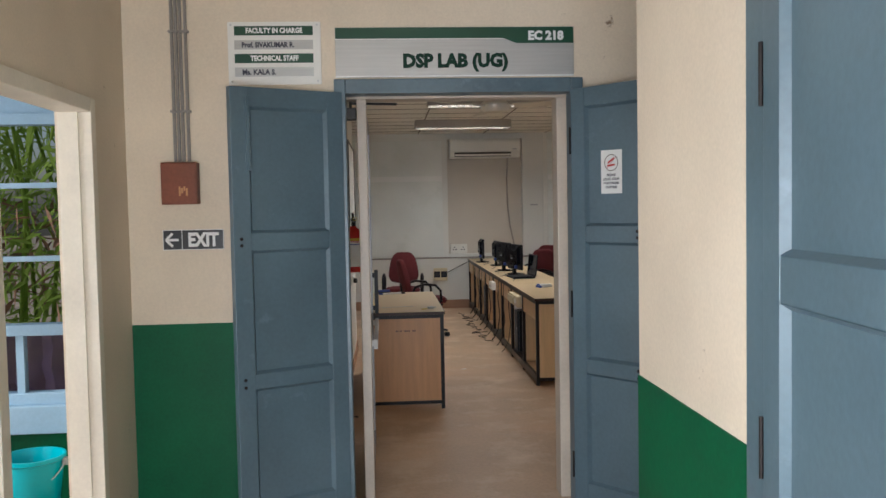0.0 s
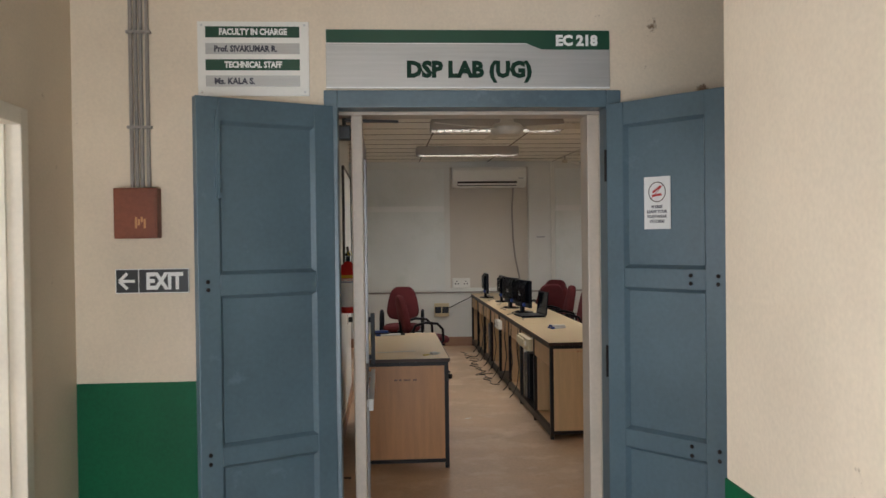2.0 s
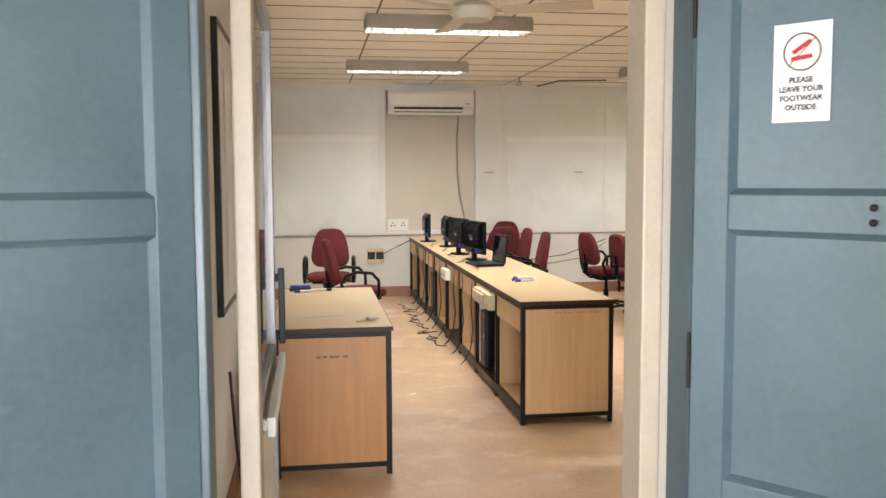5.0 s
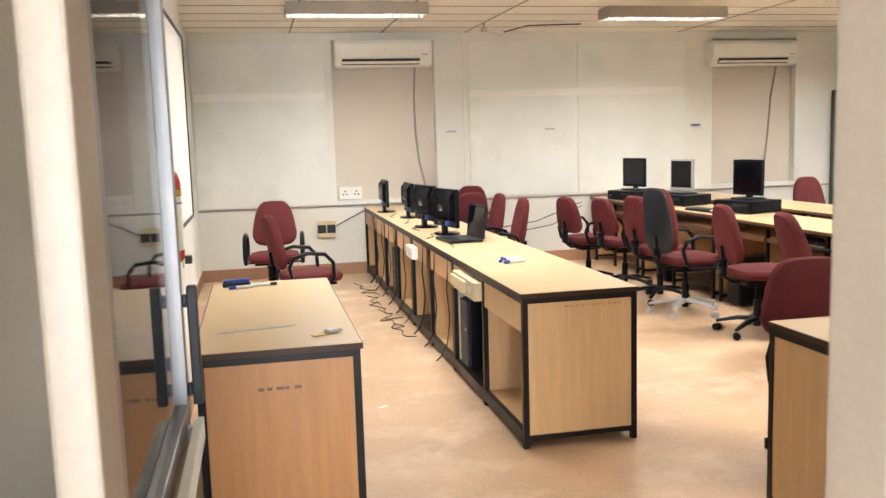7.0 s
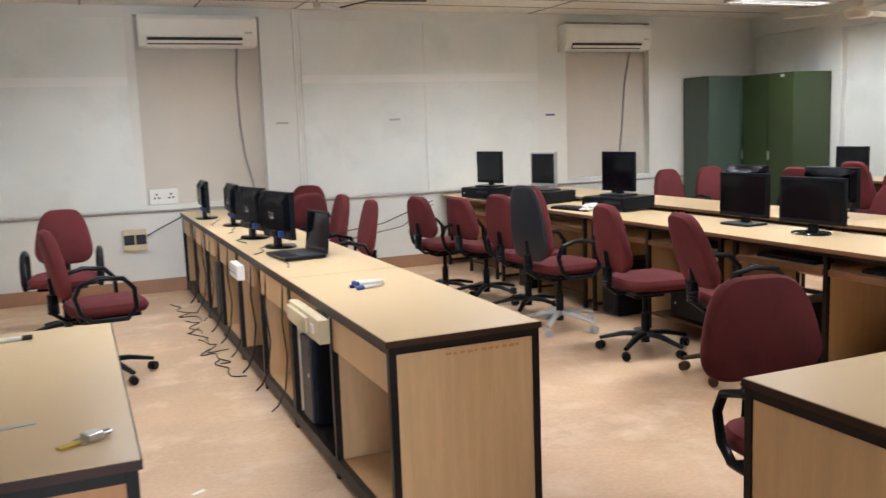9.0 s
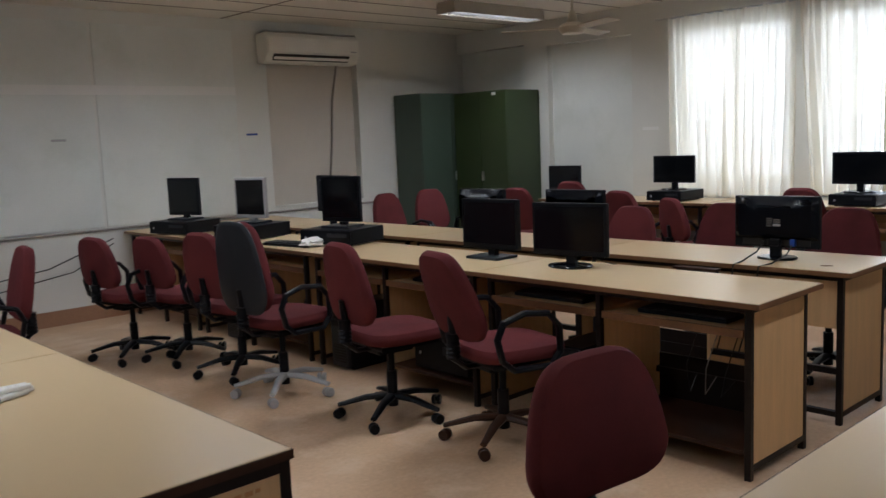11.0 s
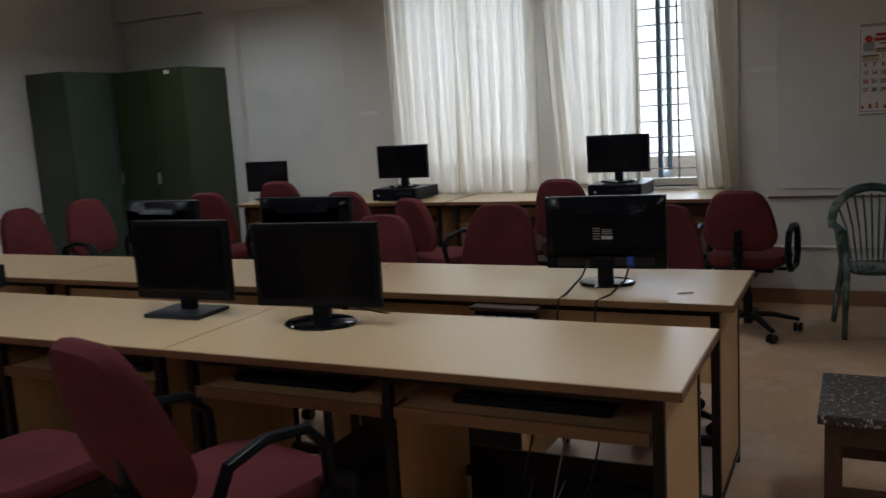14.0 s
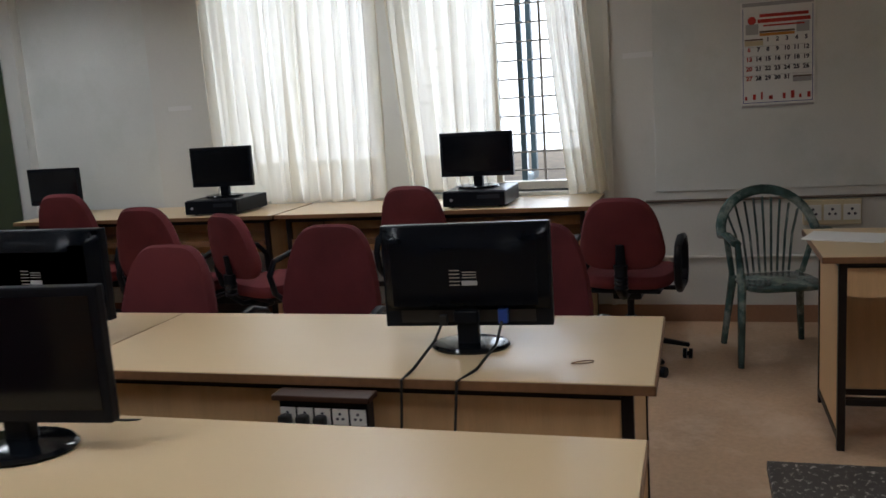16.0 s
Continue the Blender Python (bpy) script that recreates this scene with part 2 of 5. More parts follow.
# ---- mesh helpers ----
def box(bm, x0, x1, y0, y1, z0, z1):
    v = [bm.verts.new((x, y, z)) for x in (x0, x1) for y in (y0, y1) for z in (z0, z1)]
    for f in ((0, 1, 3, 2), (4, 6, 7, 5), (0, 4, 5, 1), (2, 3, 7, 6), (0, 2, 6, 4), (1, 5, 7, 3)):
        bm.faces.new([v[i] for i in f])
    return bm


def boxes(*rows, bevel=0.0):
    bm = bmesh.new()
    for r in rows:
        box(bm, *r)
    if bevel:
        bmesh.ops.bevel(bm, geom=bm.edges[:], offset=bevel, segments=2, affect="EDGES", profile=0.6)
    return bm


def tube(bm, pts, r, n=8, closed=False, squash=1.0):
    """A round bar along points; r is one radius or one for each point."""
    pts = [Vector(p) for p in pts]
    rs = r if isinstance(r, (list, tuple)) else [r] * len(pts)
    rings, up = [], Vector((0, 0, 1))
    k = len(pts)
    side = None
    for i, p in enumerate(pts):
        a = pts[(i - 1) % k] if (i or closed) else p
        b = pts[(i + 1) % k] if (i < k - 1 or closed) else p
        d = (b - a).normalized()
        if side is None:
            side = d.cross(up if abs(d.z) < 0.9 else Vector((1, 0, 0))).normalized()
        side = (side - d * side.dot(d)).normalized()
        o = d.cross(side)
        rings.append([bm.verts.new(p + side * math.cos(2 * math.pi * j / n) * rs[i] + o * math.sin(2 * math.pi * j / n) * rs[i] * squash) for j in range(n)])
    for i in range(k if closed else k - 1):
        a, b = rings[i], rings[(i + 1) % k]
        for j in range(n):
            bm.faces.new((a[j], a[(j + 1) % n], b[(j + 1) % n], b[j]))
    if not closed:
        bm.faces.new(rings[0][::-1])
        bm.faces.new(rings[-1])
    return bm


def bar(p, q, r, n=10):
    return tube(bmesh.new(), [p, q], r, n)


def lathe(profile, n=20):
    """A turned shape round z from (radius, z) pairs."""
    bm = bmesh.new()
    rings = [[bm.verts.new((r * math.cos(2 * math.pi * j / n), r * math.sin(2 * math.pi * j / n), z)) for j in range(n)] for r, z in profile]
    for a, b in zip(rings, rings[1:]):
        for j in range(n):
            bm.faces.new((a[j], a[(j + 1) % n], b[(j + 1) % n], b[j]))
    bm.faces.new(rings[0][::-1])
    bm.faces.new(rings[-1])
    return bm


def pad(outline, thick, bow=0.0, edge=0.14):
    """A cushion: a rounded outline in x and z, thick in y, bowed across its width."""
    bm = bmesh.new()
    rings = []
    cz = sum(p[1] for p in outline) / len(outline)
    for s, y in ((1 - edge * 1.6, -0.5), (1 - edge * 0.5, -0.38), (1.0, -0.08), (1.0, 0.12), (1 - edge * 0.5, 0.4), (1 - edge * 1.6, 0.5)):
        rings.append([bm.verts.new((x * s, y * thick + bow * (x * s) ** 2, cz + (z - cz) * s)) for x, z in outline])
    n = len(outline)
    for a, b in zip(rings, rings[1:]):
        for j in range(n):
            bm.faces.new((a[j], a[(j + 1) % n], b[(j + 1) % n], b[j]))
    for ring, y, flip in ((rings[0], -0.52, True), (rings[-1], 0.52, False)):
        c = bm.verts.new((0, y * thick, cz))
        for j in range(n):
            f = (ring[j], ring[(j + 1) % n], c)
            bm.faces.new(f[::-1] if flip else f)
    bmesh.ops.recalc_face_normals(bm, faces=bm.faces[:])
    return bm


def spread(bm, m):
    bm.transform(m)
    return bm


def part(name, bm, material, parent=None, label="", m=None, smooth=False):
    """Links a bmesh as one mesh object under a thing or a part."""
    me = bpy.data.meshes.new(name)
    bmesh.ops.recalc_face_normals(bm, faces=bm.faces[:])
    bm.to_mesh(me)
    bm.free()
    me.materials.append(material)
    if smooth:
        me.polygons.foreach_set("use_smooth", [True] * len(me.polygons))
        me.set_sharp_from_angle(angle=radians(40))
    ob = new(name, me)
    ob.parent = parent
    if m is not None:
        ob.matrix_basis = m
    if label:
        tagged(ob, label=label)
    return ob


def solid(name, bm, material, label, category="", group="", kind="", smooth=False, m=None):
    """A thing or piece of the setting made of one mesh."""
    return tagged(part(name, bm, material, smooth=smooth, m=m), label, category, group, kind)


def thing(name, m, label, category, group=""):
    ob = new(name)
    ob.matrix_basis = m
    ob.empty_display_size = 0.1
    return tagged(ob, label, category, group)


def wall_boxes(axis, p0, p1, a0, a1, z0, z1, holes):
    """A wall of thickness p0..p1 along the other axis, with openings (a0, a1, z0, z1) right through it."""
    cuts = sorted({a0, a1, *(v for h in holes for v in h[:2])})
    bm = bmesh.new()
    for u, v in zip(cuts, cuts[1:]):
        zs = [z0, z1]
        inside = [h for h in holes if h[0] <= u and h[1] >= v]
        spans, low = [], z0
        for h in sorted(inside, key=lambda h: h[2]):
            if h[2] > low:
                spans.append((low, h[2]))
            low = h[3]
        if low < z1:
            spans.append((low, z1))
        for s, e in spans:
            if axis == "y":
                box(bm, u, v, p0, p1, s, e)
            else:
                box(bm, p0, p1, u, v, s, e)
    return bm


def writing(name, text, size, material, parent, m, label="", bold=0.0, depth=0.0012, align="CENTER", width=None):
    """Raised lettering in the built-in font, as a mesh, facing local -y with its base line along x."""
    cu = bpy.data.curves.new(name, "FONT")
    cu.body, cu.size, cu.align_x, cu.extrude, cu.offset, cu.resolution_u = text, size, align, depth, bold, 2
    tmp = bpy.data.objects.new(name, cu)
    scene.collection.objects.link(tmp)
    bpy.context.view_layer.update()
    me = bpy.data.meshes.new_from_object(tmp.evaluated_get(bpy.context.evaluated_depsgraph_get()))
    bpy.data.objects.remove(tmp)
    if width:
        xs = [v.co.x for v in me.vertices]
        k = width / (max(xs) - min(xs))
        me.transform(Matrix.Diagonal((k, 1, 1, 1)))
    me.materials.clear()
    me.materials.append(material)
    ob = new(name, me)
    ob.parent = parent
    ob.matrix_basis = m @ pose(0, 0, 0, 90)
    if label:
        tagged(ob, label=label)
    return ob


# ---- structure ----
WX, EX, SY, NY, CZ = -0.40, 8.33, 4.66, 13.40, 2.66      # room: west, east, south, north faces and ceiling
PX = -0.20                                                # thicker stretch of the west wall by the door
FX, FY = -1.10, 4.53                                      # foyer: west face and door wall face
S = "structure"
solid("floor", boxes((WX - 0.3, EX + 0.3, FY, NY + 0.4, -0.15, 0.0)), M_FLOOR, "worn glossy brown coated floor with pale scuffs", "floor", kind=S)
solid("floor_foyer", boxes((-3.2, 2.9, -2.6, FY, -0.15, -0.002)), M_FLOOR2, "dull reddish brown coated foyer floor", "floor", kind=S)

bm = bmesh.new()
solid("ceiling_void", boxes((WX - 0.3, EX + 0.3, SY, NY + 0.4, CZ + 0.016, CZ + 0.12)), M_SEAM, "dark backing above the ceiling boards", "ceiling", kind=S)
y = 4.40
while y < NY:
    for x0, x1 in ((WX, 0.66), (0.675, 1.655), (1.67, 5.2), (5.215, EX)):
        box(bm, x0, x1, max(y, SY) + 0.006, min(y + 0.475, NY) - 0.006, CZ, CZ + 0.013)
    y += 0.475
solid("ceiling", bm, M_CEIL, "off-white boarded false ceiling with dark joints", "ceiling", kind=S)
# unseen foyer ceiling, kept dark to hold down bounce light
solid("ceiling_foyer", boxes((-3.2, 2.9, -2.6, FY, 3.1, 3.25)), M_DIM_CEIL, "unseen plastered foyer ceiling, darkened to weaken bounced light", "ceiling", kind=S)
bm = boxes((0.662, 0.673, SY, NY, CZ - 0.004, CZ + 0.003), (1.657, 1.668, SY, NY, CZ - 0.004, CZ + 0.003), (5.202, 5.213, SY, NY, CZ - 0.004, CZ + 0.003))
for i in range(1, 19):
    for x0, x1 in ((WX, 0.66), (0.675, 1.655), (1.67, 5.2), (5.215, EX)):
        box(bm, x0, x1, 4.40 + 0.475 * i - 0.007, 4.40 + 0.475 * i + 0.007, CZ - 0.003, CZ + 0.003)
solid("trim", bm, M_SEAM, "dark ceiling joint strips", "trim", kind=S)

# door wall between foyer and room
solid("wall_south", wall_boxes("y", FY, SY, -1.4, EX + 0.3, 0, 3.1, [(-0.10, 1.12, 0, 2.17)]), M_CREAM, "cream painted plaster wall with stains", "wall", kind=S)
solid("wall_south_lining", wall_boxes("y", SY, SY + 0.006, WX, EX, 0, CZ, [(-0.10, 1.12, 0, 2.17)]), M_WHITE, "white painted room face of the wall", "wall", kind=S)
solid("dado_north", boxes((FX, -0.1, FY - 0.004, FY, 0, 1.0), (1.12, 2.6, FY - 0.004, FY, 0, 1.0)), M_DADO, "dark green gloss painted dado", "dado", kind=S)

# foyer walls
# second opening is unseen, added to let daylight into the foyer
solid("wall_foyer_west", wall_boxes("x", FX - 0.16, FX, -2.6, FY, 0, 3.1, [(3.05, 4.07, 0, 2.03), (-1.8, 1.4, 0.6, 2.0)]), M_CREAM, "cream painted wall with doorway", "wall", kind=S)
solid("dado_west", boxes((FX, FX + 0.004, -2.6, 3.05, 0, 0.6)), M_DADO, "dark green gloss painted dado", "dado", kind=S)
solid("wall_foyer_east", wall_boxes("x", 0.925, 1.10, -2.6, 2.94, 0, 3.1, [(1.18, 2.05, 0, 2.05)]), M_CREAM, "cream painted wall end beside the door", "wall", kind=S)
solid("dado_east", boxes((0.921, 0.925, 2.11, 2.94, 0, 1.0), (0.921, 1.10, 2.94, 2.944, 0, 1.0), (0.921, 0.925, -2.6, 1.13, 0, 1.0)), M_DADO, "dark green gloss painted dado", "dado", kind=S)
solid("wall_foyer_far_east", boxes((2.6, 2.75, 1.0, FY, 0, 3.1), (1.1, 2.75, 0.9, 1.0, 0, 3.1)), M_CREAM, "cream painted alcove wall", "wall", kind=S)
solid("wall_foyer_south", wall_boxes("y", -2.75, -2.6, -3.2, 2.9, 0, 3.1, [(-1.0, 0.85, 0, 2.6)]), M_CREAM, "cream painted wall with open way out", "wall", kind=S)

# passage beyond the foyer's doorway
solid("wall_passage_north", wall_boxes("y", 5.0, 5.15, -3.4, -1.26, 0, 3.1, [(-2.75, -1.32, 0.53, 2.08)]), M_BLUE2, "pale blue painted passage wall", "wall", kind=S)
solid("dado_passage", boxes((-3.2, -1.28, 4.994, 5.0, 0, 0.38)), M_DADO, "green gloss painted dado", "dado", kind=S)
solid("wall_passage_west", wall_boxes("x", -3.35, -3.2, -2.6, 5.15, 0, 3.1, [(1.0, 4.4, 0.8, 2.4)]), M_CREAM, "cream painted passage wall", "wall", kind=S)
solid("wall_passage_east", boxes((-1.42, -1.264, FY, 5.0, 0, 3.1)), M_CREAM, "cream painted short wall", "wall", kind=S)
solid("ceiling_passage", boxes((-3.35, -1.26, FY, 5.15, 2.25, 2.4)), M_BLUE2, "pale painted passage ceiling", "ceiling", kind=S)

# room walls
bm = wall_boxes("y", NY, NY + 0.10, WX - 0.3, EX + 0.3, 0, CZ + 0.1, [(1.1, 2.25, 0.83, 2.58), (5.67, 6.8, 0.83, 2.58)])
solid("wall_north", bm, M_WHITE, "white painted wall with two shallow bays", "wall", kind=S)
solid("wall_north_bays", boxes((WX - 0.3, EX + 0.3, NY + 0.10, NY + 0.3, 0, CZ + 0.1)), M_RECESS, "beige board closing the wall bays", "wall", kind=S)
solid("wall_west", boxes((WX - 0.25, WX, 9.7, NY, 0, CZ + 0.1), (WX - 0.25, PX, SY + 0.006, 9.7, 0, CZ + 0.1)), M_WHITE, "white painted wall", "wall", kind=S)
W1, W2, WZ = (9.32, 10.47), (8.0, 9.12), (0.81, 2.40)
bm = wall_boxes("x", EX, EX + 0.08, FY + 0.01, NY, 0, CZ + 0.1, [(*W1, *WZ), (*W2, *WZ), (10.93, 12.01, 0.5, 2.39), (12.34, 13.395, 0.5, 2.43)])
solid("wall_east", bm, M_WHITE, "white painted wall with windows and bays", "wall", kind=S)
bm = wall_boxes("x", EX + 0.08, EX + 0.28, FY + 0.01, NY + 0.3, 0, CZ + 0.1, [(*W1, *WZ), (*W2, *WZ)])
solid("wall_east_back", bm, M_PANEL, "pale board behind the wall bays", "wall", kind=S)

for i, (x0, x1) in enumerate(((WX + 0.01, 1.02), (2.64, 3.92), (3.95, 5.30))):
    solid("wall_panel", boxes((x0, x1, NY - 0.012, NY, 0.80, 2.55), bevel=0.003), M_PANEL, "large white painted wall board", "wall panel", "boards on the far wall", S)
# thin paler strip across the boards near z = 2
solid("wall_panel", boxes((2.64, 5.30, NY - 0.0145, NY - 0.0125, 1.94, 2.02), (WX + 0.02, 1.02, NY - 0.0145, NY - 0.0125, 1.94, 2.02)), M_PAPER, "pale thin band across the wall boards", "joint band", kind=S)
solid("wall_panel", boxes((EX - 0.010, EX, 5.2, 7.6, 0.78, 2.55), bevel=0.003), M_PANEL, "large white painted wall board", "wall panel", "boards on the window wall", S)
solid("baseboard", boxes((WX, EX, NY - 0.012, NY, 0, 0.13), (EX - 0.012, EX, SY, NY - 0.012, 0, 0.10), (WX, WX + 0.012, 9.7, NY - 0.012, 0, 0.11), (PX, PX + 0.012, SY + 0.2, 9.7, 0, 0.11)), M_SKIRT, "brown painted skirting", "skirting", kind=S)

# frames of the door opening
bm = boxes((-0.10, -0.045, FY - 0.03, FY + 0.09, 0, 2.17), (1.06, 1.12, FY - 0.03, FY + 0.09, 0, 2.17), (-0.045, 1.06, FY - 0.03, FY + 0.09, 2.10, 2.17), bevel=0.004)
solid("door_frame", bm, M_BLUE, "blue-grey gloss painted timber door frame", "door frame", kind=S)
bm = boxes((0.0, 0.05, SY + 0.06, SY + 0.19, 0, 2.10), (1.03, 1.085, SY + 0.06, SY + 0.19, 0, 2.10), (PX, 1.3, SY + 0.06, SY + 0.19, 2.10, 2.15), bevel=0.006)
solid("inner_door_frame", bm, M_POST, "cream gloss painted inner door frame, chipped", "door frame", kind=S)
solid("side_screen", boxes((1.085, 1.16, SY, SY + 0.12, 0, 2.10), bevel=0.003), M_WHITE, "white painted reveal beside the inner frame", "reveal", kind=S)
bm = boxes((FX - 0.13, FX + 0.012, 4.01, 4.07, 0, 2.03), (FX - 0.13, FX + 0.012, 3.05, 3.12, 0, 2.03), (FX - 0.13, FX + 0.012, 3.12, 4.01, 1.97, 2.03), bevel=0.005)
box(bm, FX - 0.09, FX - 0.04, 3.995, 4.01, 0, 1.97)
solid("passage_door_frame", bm, M_JAMB, "chipped cream painted timber door frame", "door frame", kind=S)


# ---- doors ----
def door_leaf(name, m, w, h, label, panels, flip=1):
    """A framed and panelled leaf: hinge at the origin, along +x, its face to -y."""
    d = thing(name, m, label, "door")
    t = 0.044
    rails = sorted({0.0, h, *(v for p in panels for v in p)})
    s = 0.085
    part("stile", boxes((0.003, s, -t, 0, 0.012, h), bevel=0.003), M_BLUE, d)
    part("stile", boxes((w - s, w, -t, 0, 0.012, h), bevel=0.003), M_BLUE, d)
    edges = [0.012] + [v for p in panels for v in p] + [h]
    for z0, z1 in zip(edges[::2], edges[1::2]):
        part("rail", boxes((s, w - s, -t + 0.002, -0.002, z0, z1), bevel=0.003), M_BLUE, d)
    for z0, z1 in panels:
        bmp = boxes((s + 0.001, w - s - 0.001, -t * 0.56, -t * 0.44, z0, z1))
        q = 0.013
        for fy, dy in ((-t + 0.001, -t * 0.56), (-0.001, -t * 0.44)):
            o = [bmp.verts.new(c) for c in ((s, fy, z0), (w - s, fy, z0), (w - s, fy, z1), (s, fy, z1))]
            n = [bmp.verts.new(c) for c in ((s + q, dy, z0 + q), (w - s - q, dy, z0 + q), (w - s - q, dy, z1 - q), (s + q, dy, z1 - q))]
            for k in range(4):
                bmp.faces.new((o[k], o[(k + 1) % 4], n[(k + 1) % 4], n[k]))
        part("panel", bmp, M_BLUE, d)
    for z in (0.25, h * 0.5, h - 0.25):
        part("hinge", tube(bmesh.new(), [(0.0, -t - 0.003, z - 0.065), (0.0, -t - 0.003, z + 0.065)], 0.005), M_BLACK, d, "dark steel hinge")
    return d


PANELS = [(0.17, 0.715), (0.785, 1.355), (1.435, 2.01)]
a1 = math.degrees(math.atan2(4.232 - 4.50, -0.545 + 0.06))
left = door_leaf("door_1", pose(-0.06, 4.49, 0.005, 0, 0, a1), 0.56, 2.10, "open blue-grey panelled door leaf with a long bolt", PANELS)
right = door_leaf("door_2", pose(1.08, 4.49, 0.005, 0, 0, -52), 0.535, 2.10, "open blue-grey panelled door leaf with a footwear notice", PANELS)
for d, side in ((left, 1), (right, -1)):
    y = 0.004 if side > 0 else -0.046
    for z in (0.73, 0.765, 1.38, 1.41):
        for x in ((0.525,) if side > 0 else (0.39, 0.505)):
            part("bolt_head", spread(lathe([(0.008, 0), (0.008, 0.003), (0.004, 0.005)], 8), pose(x, y, z, 90 if side < 0 else -90)), M_BLACK, d)
part("tower_bolt", boxes((0.475, 0.487, 0.0, 0.012, 1.72, 2.05), (0.468, 0.494, 0.0, 0.006, 1.76, 1.80), (0.468, 0.494, 0.0, 0.006, 1.98, 2.02), (0.472, 0.49, 0.012, 0.03, 1.72, 1.74)), M_BLUE, left, "painted steel tower bolt")

note = thing("notice", pose(1.08, 4.49, 0.005, 0, 0, -52) @ pose(0.234, -0.028, 1.587), "white laminated footwear notice taped on the door", "notice", "")
part("sheet", boxes((-0.06, 0.06, -0.0015, 0, 0, 0.205)), M_PAPER, note)
part("ring", spread(tube(bmesh.new(), [(0.038 * math.cos(a), 0.038 * math.sin(a), 0) for a in [i * math.pi / 14 for i in range(28)]], 0.0018, 6, closed=True), pose(0, -0.002, 0.145, 90)), M_SEAM, note, "dark printed ring")
for dz, rot in ((0.010, -32), (-0.012, -6)):
    part("shoe_mark", spread(boxes((-0.022, 0.022, -0.0008, 0, -0.0045, 0.0045), bevel=0.0003), pose(0, -0.0035, 0.145 + dz, 0, rot, 0)), M_REDINK, note, "red shoe symbol")
part("bar_mark", spread(boxes((-0.036, 0.036, -0.001, 0, -0.001, 0.001)), pose(0, -0.0022, 0.145, 0, -45, 0)), M_REDINK, note)
for i, tx in enumerate(("PLEASE", "LEAVE YOUR", "FOOTWEAR", "OUTSIDE")):
    writing("lettering", tx, 0.016, M_INK, note, pose(0, -0.0035, 0.082 - i * 0.019), bold=0.0004, depth=0.0004)

side = door_leaf("door_3", pose(0.948, 2.0, 0.01, 0, 0, -93), 0.80, 2.04, "blue-grey panelled side door nearly closed", [(0.15, 0.66), (0.76, 1.33), (1.425, 1.95)])
solid("side_door_frame", boxes((0.915, 1.11, 2.005, 2.11, 0, 2.1), (0.915, 1.11, 1.13, 1.18, 0, 2.1), (0.915, 1.11, 1.18, 2.005, 2.05, 2.1), bevel=0.004), M_BLUE, "blue-grey painted side door frame", "door frame", kind=S)

# glazed inner door, standing open into the room
gd = thing("glass_door", pose(0.045, SY + 0.20, 0.01, 0, 0, 90), "open aluminium framed glass door", "door")
part("stile", boxes((0, 0.045, 0, 0.04, 0, 2.06), bevel=0.003), M_ALU, gd)
part("stile", boxes((0.955, 1.0, 0, 0.04, 0, 2.06), bevel=0.003), M_ALU, gd)
for z0, z1 in ((0, 0.1), (0.76, 0.86), (2.0, 2.06)):
    part("rail", boxes((0.045, 0.955, 0.002, 0.038, z0, z1), bevel=0.003), M_ALU, gd)
p = part("pane", boxes((0.045, 0.955, 0.017, 0.023, 0.86, 2.0)), M_SMOKE, gd, "dusty clear glass pane")
p.visible_shadow = False
part("lower_panel", boxes((0.045, 0.955, 0.014, 0.026, 0.1, 0.76)), M_WPLAS, gd, "white lower panel")
part("handle", boxes((0.945, 0.98, -0.035, -0.012, 0.86, 1.14), (0.955, 0.97, -0.012, 0.0, 0.88, 0.91), (0.955, 0.97, -0.012, 0.0, 1.09, 1.12), bevel=0.004), M_GPLAS, gd, "dark pull handle")
part("lock_plate", boxes((0.975, 1.006, 0.005, 0.035, 0.84, 1.12)), M_YPLAS, gd, "yellowed lock plate")
bm = boxes((0.05, 0.95, -0.034, -0.012, 0.775, 0.83), (0.06, 0.09, -0.012, 0.002, 0.79, 0.82), (0.9, 0.93, -0.012, 0.002, 0.79, 0.82), bevel=0.004)
part("push_bar", bm, M_PAPER, gd, "white push bar")

dc = thing("door_closer", pose(-0.03, SY + 0.10, 2.0), "black door closer at the head of the inner frame", "door closer")
part("body", boxes((-0.03, 0.028, -0.03, 0.05, 0.0, 0.06), bevel=0.006), M_SBLACK, dc)
part("arm", spread(boxes((0, 0.24, -0.006, 0.006, 0, 0.012)), pose(0.0, -0.02, 0.075, 0, 0, 12)), M_SBLACK, dc)
part("pivot", bar((0.0, -0.02, 0.05), (0.0, -0.02, 0.09), 0.008, 8), M_SBLACK, dc)


# ---- signs and fittings on the door wall ----
sg = thing("lab_sign", pose(0.495, FY, 2.18), "brushed metal laboratory sign with green header", "sign")
part("plate", boxes((-0.585, 0.585, -0.012, 0, 0, 0.24), bevel=0.002), M_SIGN, sg)
part("header", boxes((-0.583, 0.583, -0.0145, -0.012, 0.185, 0.238)), M_SGREEN, sg, "dark green header band")
bm = bmesh.new()
vs = [bm.verts.new((x, y, z)) for y in (-0.0155, -0.012) for x, z in ((0.23, 0.187), (0.30, 0.160), (0.583, 0.160), (0.583, 0.187))]
for f in ((0, 1, 2, 3), (7, 6, 5, 4), (0, 4, 5, 1), (1, 5, 6, 2), (2, 6, 7, 3), (3, 7, 4, 0)):
    bm.faces.new([vs[i] for i in f])
part("header_tab", bm, M_SGREEN, sg, "dark green header tab")
